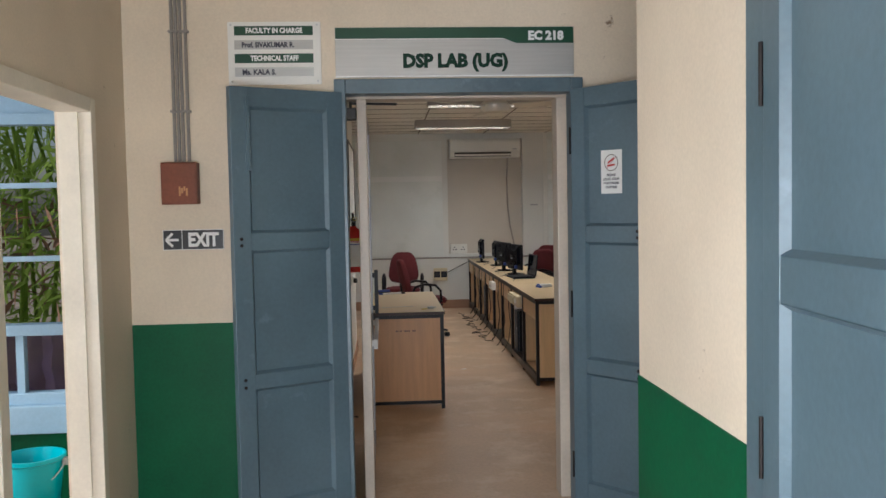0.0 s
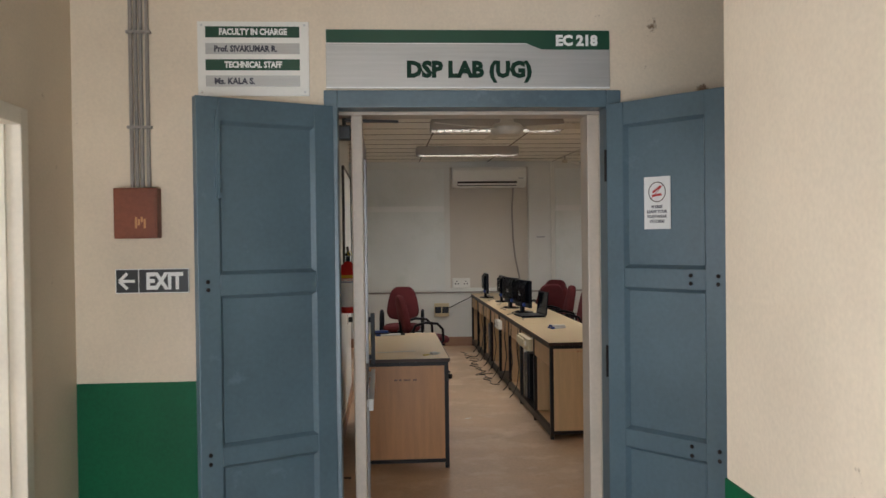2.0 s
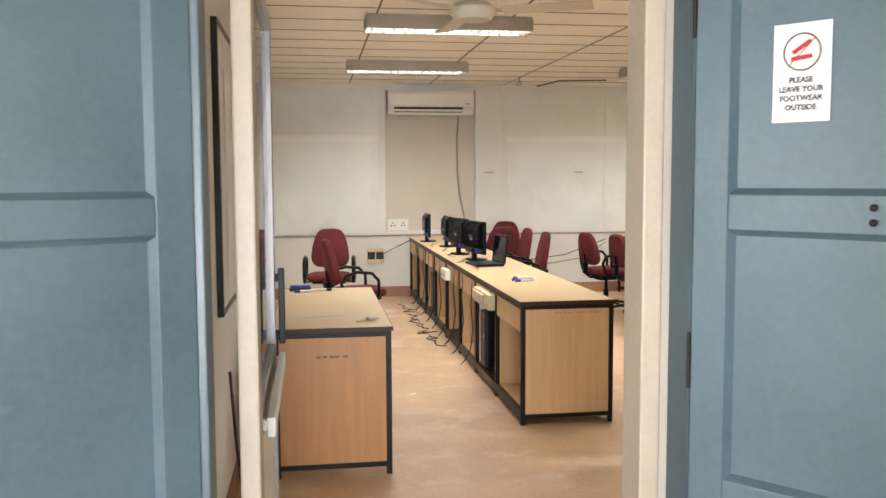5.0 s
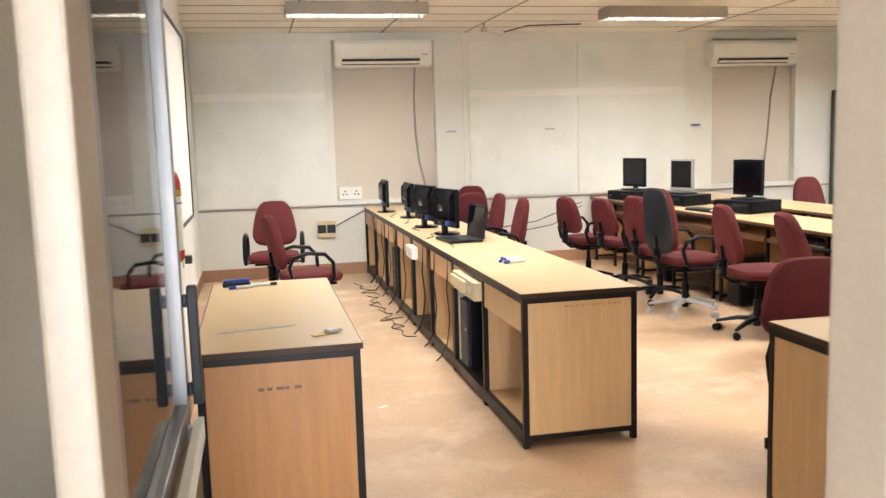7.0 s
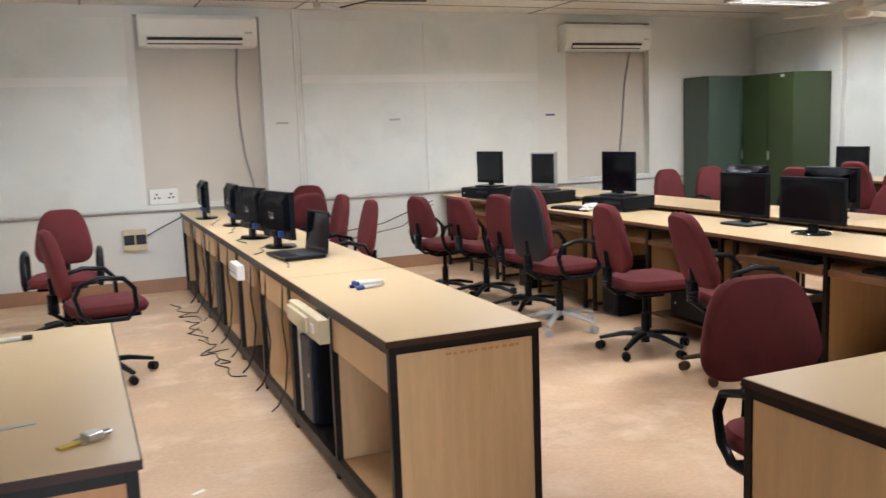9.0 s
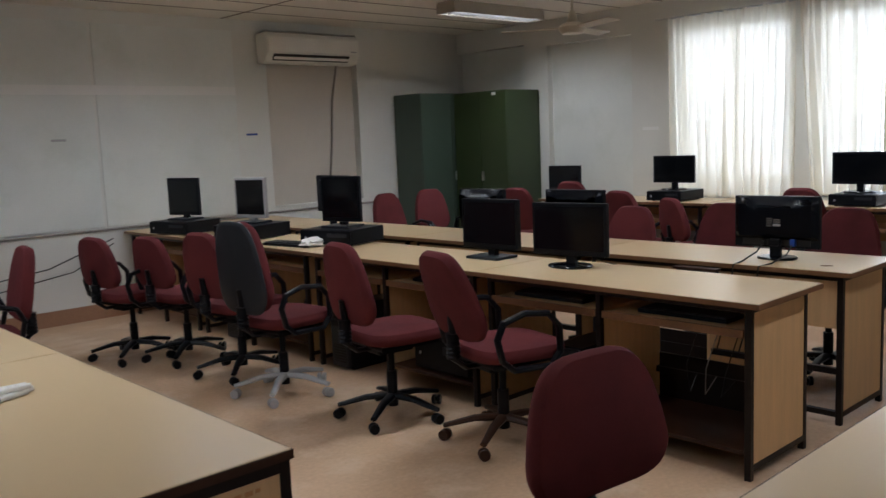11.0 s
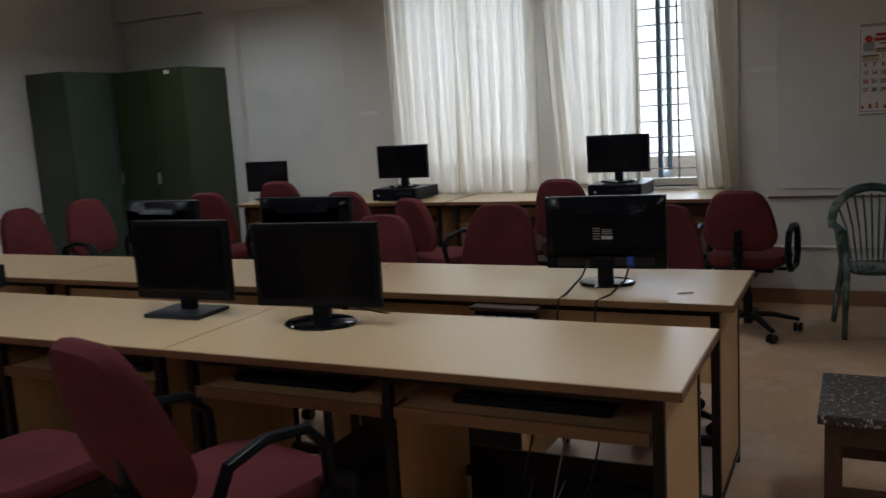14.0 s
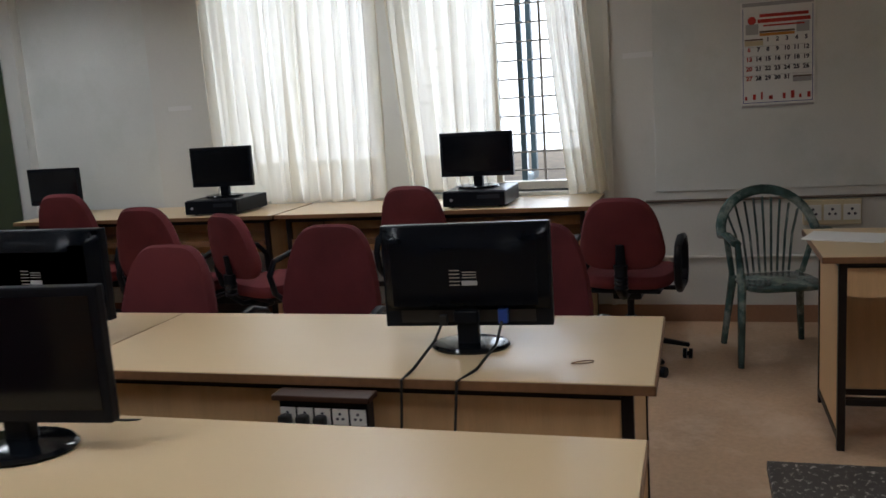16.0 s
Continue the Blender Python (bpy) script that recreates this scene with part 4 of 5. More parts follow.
# ---- computers ----
def back_shell(w, h, z0):
    """The bulged back of a flat screen: a shallow dome whose upper rim sweeps down in an arc."""
    bm = bmesh.new()
    nx, nz = 16, 12
    grid = []
    for j in range(nz + 1):
        v = j / nz
        row = []
        for i in range(nx + 1):
            u = 2 * i / nx - 1
            rim = min(1.0, (1 - abs(u)) / 0.10, v / 0.10)
            arc = 0.84 + 0.13 * u * u
            drop = 1.0 if v < arc - 0.05 else max(0.0, 0.35 * (1 - v) / (1.05 - arc))
            row.append(bm.verts.new((u * w * 0.485, 0.019 + 0.033 * max(0.0, min(rim, drop)) ** 0.7, z0 + h * (0.16 + 0.82 * v))))
        grid.append(row)
    for p, q in zip(grid, grid[1:]):
        for i in range(nx):
            bm.faces.new((p[i], p[i + 1], q[i + 1], q[i]))
    bmesh.ops.solidify(bm, geom=bm.faces[:], thickness=0.0015)
    return bm


def monitor(m, w, h, label, foot="oval", body=M_BPLAS, lift=0.09, back=False, foot_r=0.12):
    """A flat screen facing local -y on a stand; its base rests at z = 0."""
    o = thing("monitor", m, label, "monitor", "flat screen monitors")
    z0 = lift
    hs = part("housing", boxes((-w / 2, w / 2, -0.012, 0.018, z0, z0 + h), bevel=0.005), body, o)
    if back:
        part("back_cover", back_shell(w, h, z0), M_MON, o, "glossy bulged back cover", smooth=True)
    else:
        part("back_cover", boxes((-w * 0.36, w * 0.36, 0.018, 0.045, z0 + h * 0.12, z0 + h * 0.88), bevel=0.012), body, o)
    part("screen", boxes((-w / 2 + 0.017, w / 2 - 0.017, -0.0135, -0.012, z0 + 0.028, z0 + h - 0.018)), M_SCREEN, o, "dark switched-off screen")
    part("neck", boxes((-0.028, 0.028, 0.0, 0.035, 0.012, z0 + 0.06), bevel=0.006), body, o)
    if foot == "oval":
        part("foot", spread(lathe([(foot_r, 0.0), (foot_r * 1.04, 0.006), (foot_r * 0.98, 0.013), (0.03, 0.02)], 28), Matrix.Diagonal((1, 0.78, 1, 1))), M_SCREEN if body == M_BPLAS else body, o, "glossy oval foot", smooth=True)
    else:
        part("foot", boxes((-0.12, 0.12, -0.09, 0.09, 0.0, 0.016), bevel=0.005), M_GPLAS, o)
    if back:
        y = 0.0525
        part("label_plate", boxes((-0.036, 0.004, y, y + 0.0012, z0 + h * 0.43, z0 + h * 0.475)), M_SILVER, o, "pale rating label")
        part("print_lines", boxes(*[(-0.034, 0.002, y, y + 0.0008, z0 + h * (0.50 + 0.026 * i), z0 + h * (0.51 + 0.026 * i)) for i in range(3)]), M_PIPE, o)
        part("vent_slots", boxes(*[(0.009, 0.036, y, y + 0.0008, z0 + h * (0.43 + 0.035 * i), z0 + h * (0.44 + 0.035 * i)) for i in range(5)]), M_PIPE, o)
        part("connector_recess", boxes((-w * 0.4, w * 0.4, 0.018, 0.0215, z0 + 0.012, z0 + h * 0.17), bevel=0.001), M_SBLACK, o, "black connector recess")
        part("video_plug", boxes((-0.107, -0.083, 0.022, 0.05, z0 + 0.014, z0 + 0.05), bevel=0.003), M_BLUEINK, o, "blue video plug")
        part("power_plug", boxes((0.052, 0.07, 0.022, 0.045, z0 + 0.01, z0 + 0.035), bevel=0.003), M_SBLACK, o)
        part("stand_collar", boxes((-0.032, 0.032, 0.02, 0.046, z0 + 0.012, z0 + 0.048), bevel=0.006), M_BPLAS, o)
    return o


MB_ = "black flat monitor, switched off, on the computer table"
monitor(pose(4.50, 9.285, 0.75, 0, 0, -88), 0.42, 0.285, MB_, "square", lift=0.055)
monitor(pose(4.47, 8.69, 0.75, 0, 0, -84), 0.45, 0.275, MB_, lift=0.06)
monitor(pose(5.24, 7.94, 0.75, 0, 0, 94), 0.44, 0.268, "black flat monitor seen from behind with cables", lift=0.06, back=True, foot_r=0.1)
monitor(pose(5.2, 9.22, 0.75, 0, 0, 90), 0.45, 0.27, "black flat monitor seen from behind", lift=0.075, back=True)
monitor(pose(5.2, 10.02, 0.75, 0, 0, 90), 0.42, 0.27, "black flat monitor seen from behind", lift=0.07, back=True)
for x, y, w, h, z, a in ((7.99, 10.25, 0.43, 0.25, 0.881, -90), (8.0, 8.59, 0.44, 0.255, 0.881, -94), (8.02, 11.56, 0.41, 0.25, 0.795, -90)):
    monitor(pose(x, y, z, 0, 0, a), w, h, "black flat monitor on a desktop computer case" if z > 0.8 else "black flat monitor on the window table", lift=0.065)
for x, y, w, h, a in ((1.52, 12.55, 0.42, 0.27, 88), (1.63, 11.76, 0.42, 0.27, 89), (1.60, 10.81, 0.42, 0.29, 101), (1.64, 10.2, 0.42, 0.29, 102)):
    monitor(pose(x, y, 0.75, 0, 0, a), w, h, "thin black monitor turned to the aisle on the bench", lift=0.06, back=True)


def desktop_case(m, label, w=0.42, d=0.40, h=0.115, body=M_BPLAS):
    o = thing("desktop_computer", m, label, "computer case", "desktop computer cases")
    part("case", boxes((-w / 2, w / 2, -d / 2, d / 2, 0.008, h), bevel=0.006), body, o)
    part("front_panel", boxes((-w / 2, w / 2, -d / 2 - 0.018, -d / 2, 0.01, h - 0.004), bevel=0.005), M_BPLAS, o)
    part("drive_slot", boxes((0.02, w / 2 - 0.03, -d / 2 - 0.0195, -d / 2 - 0.018, h * 0.55, h * 0.78)), M_GPLAS, o)
    part("power_button", spread(lathe([(0.009, 0), (0.009, 0.003)], 10), pose(-w / 2 + 0.05, -d / 2 - 0.018, h * 0.5, 90)), M_SILVER, o)
    for x in (-w / 2 + 0.04, w / 2 - 0.04):
        for y in (-d / 2 + 0.04, d / 2 - 0.04):
            part("rubber_foot", spread(lathe([(0.012, 0), (0.012, 0.009)], 8), pose(x, y, 0)), M_BPLAS, o)
    return o


def tower(m, label="black computer tower under the table"):
    o = thing("computer_tower", m, label, "computer tower", "computer towers under tables")
    part("case", boxes((-0.09, 0.09, -0.2, 0.2, 0.01, 0.42), bevel=0.006), M_BPLAS, o)
    part("front_panel", boxes((-0.088, 0.088, -0.222, -0.2, 0.015, 0.415), bevel=0.008), M_GPLAS, o)
    for z in (0.33, 0.28):
        part("drive_slot", boxes((-0.074, 0.074, -0.2235, -0.222, z, z + 0.04)), M_BPLAS, o)
    part("grille", boxes(*[(-0.06, 0.06, -0.2235, -0.222, 0.05 + i * 0.018, 0.058 + i * 0.018) for i in range(7)]), M_BPLAS, o)
    part("power_button", spread(lathe([(0.01, 0), (0.01, 0.003)], 10), pose(0.05, -0.222, 0.24, 90)), M_SILVER, o)
    part("foot_strip", boxes((-0.085, -0.06, -0.18, 0.18, 0, 0.01), (0.06, 0.085, -0.18, 0.18, 0, 0.01)), M_BPLAS, o)
    return o


for y in (10.24, 8.57):
    desktop_case(pose(8.0, y, 0.785, 0, 0, -90), "black desktop computer case lying on the window table", 0.36, 0.38, 0.095)
# older screens at the far end of the first row
for x, y, w, h, st, z in ((4.3, 12.62, 0.37, 0.31, M_BPLAS, 0.86), (4.4, 11.72, 0.32, 0.31, M_SILVER, 0.86), (4.53, 10.74, 0.34, 0.315, M_BPLAS, 0.86)):
    monitor(pose(x, y, z, 0, 0, -76), w, h, "boxy old monitor in a silver frame" if st == M_SILVER else "black old monitor on a desktop case", "square", body=st, lift=0.038)
    desktop_case(pose(x, y, 0.75, 0, 0, -76), "dark desktop computer case under the screen", 0.44, 0.36, 0.11)
monitor(pose(5.15, 11.68, 0.75, 0, 0, 90), 0.42, 0.30, "black flat monitor on the second row", "square", lift=0.13)
for y in (8.79, 11.5):
    tower(pose(1.64, y, 0.0865, 0, 0, -90), "black computer tower in the bench compartment")
for y in (7.72, 9.55, 10.9):
    tower(pose(4.35, y + 0.75, 0.0, 0, 0, -90))

desktop_case(pose(4.39, 9.4, 0.118, 0, 0, -90), "black computer case on the lower shelf of the table", 0.44, 0.40, 0.20)
kb = thing("keyboard", pose(4.24, 10.95, 0.75, 0, 0, -82), "black computer keyboard on the table", "keyboard")
part("body", boxes((-0.22, 0.22, -0.075, 0.075, 0, 0.02), bevel=0.005), M_BPLAS, kb)
for r in range(5):
    part("key_row", boxes(*[(-0.21 + i * 0.0285, -0.187 + i * 0.0285, -0.06 + r * 0.025, -0.039 + r * 0.025, 0.02, 0.026) for i in range(15)]), M_GPLAS, kb)
for y in (8.0, 9.55, 8.75):
    k2 = thing("keyboard", pose(4.28, y - 0.12, 0.623, 0, 0, -90), "black keyboard on the pull-out tray", "keyboard", "keyboards on trays")
    part("body", boxes((-0.22, 0.22, -0.075, 0.075, 0, 0.02), bevel=0.005), M_BPLAS, k2)
    part("key_block", boxes((-0.21, 0.21, -0.062, 0.062, 0.02, 0.025), bevel=0.002), M_GPLAS, k2)

bag = bmesh.new()
bmesh.ops.create_icosphere(bag, subdivisions=3, radius=1.0)
for v in bag.verts:
    k = 1 + 0.35 * noise.noise(v.co * 2.3) + 0.22 * noise.noise(v.co * 6.0)
    v.co = Vector((v.co.x * 0.11 * k, v.co.y * 0.075 * k, max(0.0, 0.03 + v.co.z * 0.035 * k)))
solid("plastic_bag", bag, M_PAPER, "crumpled pale plastic bag beside the old screen", "plastic bag", m=pose(4.30, 10.76, 0.75, 0, 0, 15))
lp = thing("laptop", pose(1.62, 9.72, 0.75, 0, 0, -84), "open black laptop on the bench", "laptop")
part("base", boxes((-0.17, 0.17, -0.12, 0.12, 0.003, 0.022), bevel=0.004), M_BPLAS, lp)
part("keys", boxes((-0.15, 0.15, -0.03, 0.09, 0.022, 0.0235)), M_GPLAS, lp)
part("lid", spread(boxes((-0.17, 0.17, 0, 0.012, 0, 0.235), bevel=0.004), pose(0, 0.12, 0.02, -6)), M_BPLAS, lp)
part("screen", spread(boxes((-0.158, 0.158, -0.0012, 0, 0.015, 0.222)), pose(0, 0.12, 0.02, -6)), M_SCREEN, lp)


# ---- cupboards ----
def cupboard(m, w, d, h, label, mt):
    c = thing("steel_cupboard", m, label, "cupboard", "steel cupboards in the corner")
    part("body", boxes((0, w, 0.02, d, 0.08, h), bevel=0.004), mt, c)
    part("plinth", boxes((0.01, w - 0.01, 0.03, d - 0.01, 0, 0.08)), mt, c)
    for k in (0, 1):
        dr = part("door", boxes((k * w / 2 + 0.004, (k + 1) * w / 2 - 0.003, 0.0, 0.02, 0.09, h - 0.01), bevel=0.003), mt, c)
        for z in (0.3, h - 0.3):
            part("hinge", boxes(((0.001 if k == 0 else w - 0.004), (0.004 if k == 0 else w - 0.001), -0.004, 0.02, z - 0.04, z + 0.04)), mt, dr)
    part("handle", boxes((w / 2 + 0.03, w / 2 + 0.045, -0.03, 0.0, h * 0.5, h * 0.5 + 0.1), bevel=0.004), M_CHROME, c, "worn metal handle")
    return c


cupboard(pose(7.29, 12.94, 0), 0.92, 0.44, 1.94, "tall grey-green steel cupboard with double doors", M_CUP1)
c2 = cupboard(pose(7.77, 12.91, 0, 0, 0, -90), 0.78, 0.545, 1.93, "tall olive green steel cupboard with double doors", M_CUP2)
part("sticker", boxes((0.58, 0.64, -0.0015, 0, 1.88, 1.91)), M_PAPER, c2, "small white sticker")


# ---- air conditioners, lights and fans ----
def air_conditioner(m, w, label):
    a = thing("air_conditioner", m, label, "air conditioner", "split air conditioners")
    pr = [(0.0, 0.0), (0.0, 0.29), (-0.17, 0.29), (-0.205, 0.24), (-0.205, 0.09), (-0.15, 0.015), (-0.08, 0.0)]
    bm = bmesh.new()
    l, r = ([bm.verts.new((x, y, z)) for y, z in pr] for x in (-w / 2, w / 2))
    n = len(pr)
    for j in range(n):
        bm.faces.new((l[j], l[(j + 1) % n], r[(j + 1) % n], r[j]))
    bm.faces.new(l[::-1])
    bm.faces.new(r)
    bmesh.ops.bevel(bm, geom=bm.edges[:], offset=0.008, segments=2, affect="EDGES")
    part("body", bm, M_WPLAS, a, smooth=True)
    part("front_cover", boxes((-w / 2 + 0.012, w / 2 - 0.012, -0.211, -0.2, 0.10, 0.245), bevel=0.004), M_WPLAS, a)
    part("vent_slot", spread(boxes((-w / 2 + 0.07, w / 2 - 0.14, -0.008, 0.004, 0, 0.07)), pose(0, -0.168, 0.026, 36)), M_SBLACK, a, "dark air outlet")
    part("louvre", spread(boxes((-w / 2 + 0.07, w / 2 - 0.14, -0.02, -0.014, 0.02, 0.05), bevel=0.002), pose(0, -0.168, 0.026, 36)), M_WPLAS, a)
    part("indicator", boxes((w / 2 - 0.12, w / 2 - 0.05, -0.213, -0.211, 0.12, 0.135)), M_SILVER, a)
    return a


air_conditioner(pose(1.66, NY, 2.275), 1.06, "white wall air conditioner above the closed bay")
air_conditioner(pose(6.13, NY, 2.245), 1.12, "white wall air conditioner above the closed bay")
for pts in ([(2.02, NY - 0.04, 2.28), (2.02, NY + 0.09, 1.95), (2.03, NY + 0.09, 1.55), (2.06, NY + 0.09, 1.25), (2.11, NY + 0.08, 1.02), (2.13, NY + 0.06, 0.85)],
            [(6.5, NY - 0.04, 2.25), (6.52, NY + 0.09, 1.9), (6.48, NY + 0.09, 1.4), (6.42, NY + 0.08, 0.95)]):
    solid("power_cable", tube(bmesh.new(), pts, 0.012, 8), M_PIPE, "grey cable hanging below the air conditioner", "cable", smooth=True)


def tube_fixture(m, label):
    f = thing("ceiling_light", m, label, "ceiling light", "twin tube ceiling lights")
    part("housing", boxes((-0.61, 0.61, -0.11, 0.11, 0.075, 0.105), bevel=0.004), M_FIXT, f)
    part("reflector", boxes((-0.61, 0.61, -0.115, -0.105, 0.0, 0.085), (-0.61, 0.61, 0.105, 0.115, 0.0, 0.085), (-0.615, -0.605, -0.115, 0.115, 0.0, 0.085), (0.605, 0.615, -0.115, 0.115, 0.0, 0.085)), M_FIXT, f)
    for y in (-0.05, 0.05):
        part("tube", spread(tube(bmesh.new(), [(-0.59, 0, 0), (0.59, 0, 0)], 0.014, 12), pose(0, y, 0.045)), M_TUBE, f, "lit fluorescent tube", smooth=True)
    for i in range(15):
        x = -0.56 + i * 0.08
        part("louvre", boxes((x, x + 0.003, -0.104, 0.104, 0.004, 0.04)), M_ALU, f)
    return f


# fixtures for every lamp, the three added out-of-view ones too
for x, y in TUBES:
    tube_fixture(pose(x, y, CZ - 0.105), "twin tube ceiling light with louvres, lit")


def ceiling_fan(m, label):
    f = thing("ceiling_fan", m, label, "ceiling fan", "ceiling fans")
    part("rod", bar((0, 0, 0.07), (0, 0, 0.36), 0.012), M_CREAMF, f, smooth=True)
    part("canopy", lathe([(0.02, 0.0), (0.045, 0.05), (0.06, 0.07)], 20), M_CREAMF, f, m=pose(0, 0, 0.29), smooth=True)
    part("lower_canopy", lathe([(0.05, 0.06), (0.04, 0.10), (0.02, 0.16)], 20), M_CREAMF, f, smooth=True)
    part("motor", lathe([(0.03, -0.035), (0.09, -0.03), (0.115, 0.0), (0.115, 0.025), (0.09, 0.05), (0.05, 0.062)], 28), M_CREAMF, f, smooth=True)
    for k in range(3):
        a = pose(0, 0, 0, 0, 0, 120 * k)
        bl = part("blade", spread(boxes((0.15, 0.60, -0.055, 0.06, -0.003, 0.003), bevel=0.0025), a @ pose(0, 0, 0.012, -10)), M_CREAMF, f)
        part("blade_arm", spread(boxes((0.09, 0.24, -0.02, 0.02, 0.0, 0.006)), a @ pose(0, 0, 0.014)), M_CREAMF, bl)
    return f


ceiling_fan(pose(1.0, 6.93, 2.30, 0, 0, -25), "cream three-blade ceiling fan at rest")
ceiling_fan(pose(6.85, 10.5, 2.30, 0, 0, 10), "cream three-blade ceiling fan at rest")
solid("ceiling_conduit", tube(bmesh.new(), [(2.66, 8.2, CZ - 0.005), (2.64, 10.4, CZ - 0.005), (2.60, NY - 0.03, CZ - 0.005)], 0.005, 6), M_PIPE, "thin dark conduit across the ceiling", "conduit", smooth=True)


# ---- windows and curtains ----
def window(name, y0, y1, label):
    w = tagged(thing(name, pose(EX, y0, WZ[0]), label, "window"), kind=S)
    W, H = y1 - y0, WZ[1] - WZ[0]
    for a, b, c, d in ((0, W, 0, 0.05), (0, W, H - 0.05, H), (0, 0.05, 0.05, H - 0.05), (W - 0.05, W, 0.05, H - 0.05)):
        part("window_frame", boxes((0.10, 0.18, a, b, c, d), bevel=0.004), M_JAMB, w)
    part("mullion", boxes((0.11, 0.17, W / 2 - 0.02, W / 2 + 0.02, 0.05, H - 0.05)), M_JAMB, w)
    part("window_sill", boxes((-0.02, 0.10, -0.03, W + 0.03, -0.03, 0.0), bevel=0.004), M_WHITE, w)
    n = 14
    for i in range(1, n):
        part("guard_bar", bar((0.20, 0.0, H * i / n), (0.20, W, H * i / n), 0.006, 6), M_PIPE, w)
    for q in range(1, 4):
        part("guard_upright", boxes((0.196, 0.204, W * q / 4 - 0.008, W * q / 4 + 0.008, 0, H)), M_PIPE, w)
    return w


window("window_2", *W1, "tall window with guard bars behind curtains")
w3 = window("window_3", *W2, "tall window with guard bars, one casement ajar")
ct = part("casement", boxes((0.22, 0.62, 0.40, 0.435, 0.03, 0.08), (0.22, 0.62, 0.40, 0.435, 1.5, 1.55), (0.22, 0.28, 0.40, 0.435, 0.08, 1.5), (0.56, 0.62, 0.40, 0.435, 0.08, 1.5)), M_BLUE, w3, "dark blue casement swung outward")


def curtain(y0, y1, y0b, y1b, folds, seed, label, zb):
    """A hanging sheet with folds, from (y0, y1) at the rod to (y0b, y1b) at the hem."""
    rnd = random.Random(seed)
    nx, nz = folds * 10, 22
    ph = [rnd.uniform(0, 6.28) for _ in range(4)]
    bm = bmesh.new()
    rows = []
    for j in range(nz + 1):
        v = j / nz
        z = 2.47 + (zb - 2.47) * v
        a, b = y0 + (y0b - y0) * v ** 1.5, y1 + (y1b - y1) * v ** 1.5
        row = []
        for i in range(nx + 1):
            u = i / nx
            s = u + 0.018 * math.sin(9 * u + ph[0] + 2 * v)
            dp = 0.042 * (0.45 + 0.75 * v) * math.sin(2 * math.pi * folds * s + ph[1] + 0.8 * math.sin(3 * v + ph[2])) + 0.012 * math.sin(2 * math.pi * folds * 2.3 * u + ph[3])
            row.append(bm.verts.new((EX - 0.075 + dp, a + (b - a) * u, z + 0.008 * math.sin(20 * u))))
        rows.append(row)
    for p, q in zip(rows, rows[1:]):
        for i in range(nx):
            bm.faces.new((p[i], p[i + 1], q[i + 1], q[i]))
    return solid("curtain", bm, M_CURT, label, "curtain", "sheer curtains", smooth=True)


curtain(9.88, 10.46, 9.86, 10.42, 6, 1, "white sheer curtain hanging in folds, drawn shut", 0.80)
curtain(9.24, 9.90, 9.26, 9.90, 7, 2, "white sheer curtain hanging in folds, drawn shut", 0.80)
curtain(8.50, 9.20, 8.54, 9.10, 6, 3, "white sheer curtain hanging in folds, partly drawn", 0.84)
curtain(7.98, 8.22, 7.86, 8.10, 4, 5, "white sheer curtain bunched to the side of the window", 0.80)
for y0, y1 in ((9.2, 10.6), (7.9, 9.24)):
    solid("curtain_rod", tube(bmesh.new(), [(EX - 0.075, y0, 2.475), (EX - 0.075, y1, 2.475)], 0.01, 8), M_CHROME, "thin metal curtain rod", "curtain rod", smooth=True)
# self-lit sheet added outside so the window gaps burn out to white
solid("backdrop", boxes((30, 30.3, -25, 45, -0.3, 14)), M_GLOW_BACK, "glowing white backdrop for the overexposed outdoors", "backdrop", kind=S)


# ---- small things ----
def plug_box(m, w, h, label, mt, n, facing=M_INK):
    b = thing("socket_box", m, label, "socket box", "wall sockets")
    part("body", boxes((0, w, -0.045, 0, 0, h), bevel=0.004), mt, b)
    for i in range(n):
        x = w * (i + 0.5) / n
        s = min(w / n, h) * 0.44
        part("socket", boxes((x - s, x + s, -0.049, -0.045, h / 2 - s, h / 2 + s), bevel=0.002), M_WPLAS if facing == M_INK else facing, b)
        for dx, dz in ((-0.35, -0.2), (0.35, -0.2), (0, 0.4)):
            part("pin_hole", spread(lathe([(s * 0.18, 0), (s * 0.18, 0.001)], 8), pose(x + dx * s, -0.049, h / 2 + dz * s, 90)), M_INK, b)
    return b


plug_box(pose(0.86, NY, 0.43), 0.21, 0.19, "yellowed socket box on the far wall", M_YPLAS, 2, M_GPLAS)
plug_box(pose(1.13, NY + 0.1, 0.835), 0.26, 0.14, "white switch box in the closed bay", M_WPLAS, 2)
plug_box(pose(EX, 6.80, 0.57, 0, 0, -90), 0.30, 0.14, "cream switchboard with sockets on the window wall", M_YPLAS, 3)
ps = plug_box(pose(1.39, 8.74, 0.595, 0, 0, -90), 0.52, 0.10, "cream power strip box fixed on the bench apron", M_YPLAS, 0)
part("cover", boxes((0.015, 0.36, -0.062, -0.045, 0.02, 0.085), bevel=0.006), M_YPLAS, ps, "raised yellowed cover")
part("switch", boxes((0.40, 0.44, -0.052, -0.045, 0.03, 0.07), bevel=0.003), M_WPLAS, ps)
plug_box(pose(1.39, 10.36, 0.58, 0, 0, -90), 0.26, 0.09, "white power strip on the bench apron", M_WPLAS, 3)
strip = plug_box(pose(4.955, 8.335, 0.635, 0, 0, -90), 0.225, 0.075, "dark power strip with white sockets and black plugs", M_BPLAS, 5)
part("strip_cover", boxes((-0.012, 0.237, -0.06, 0.0, 0.076, 0.09), bevel=0.003), M_EDGE, strip, "dark brown strip cover")
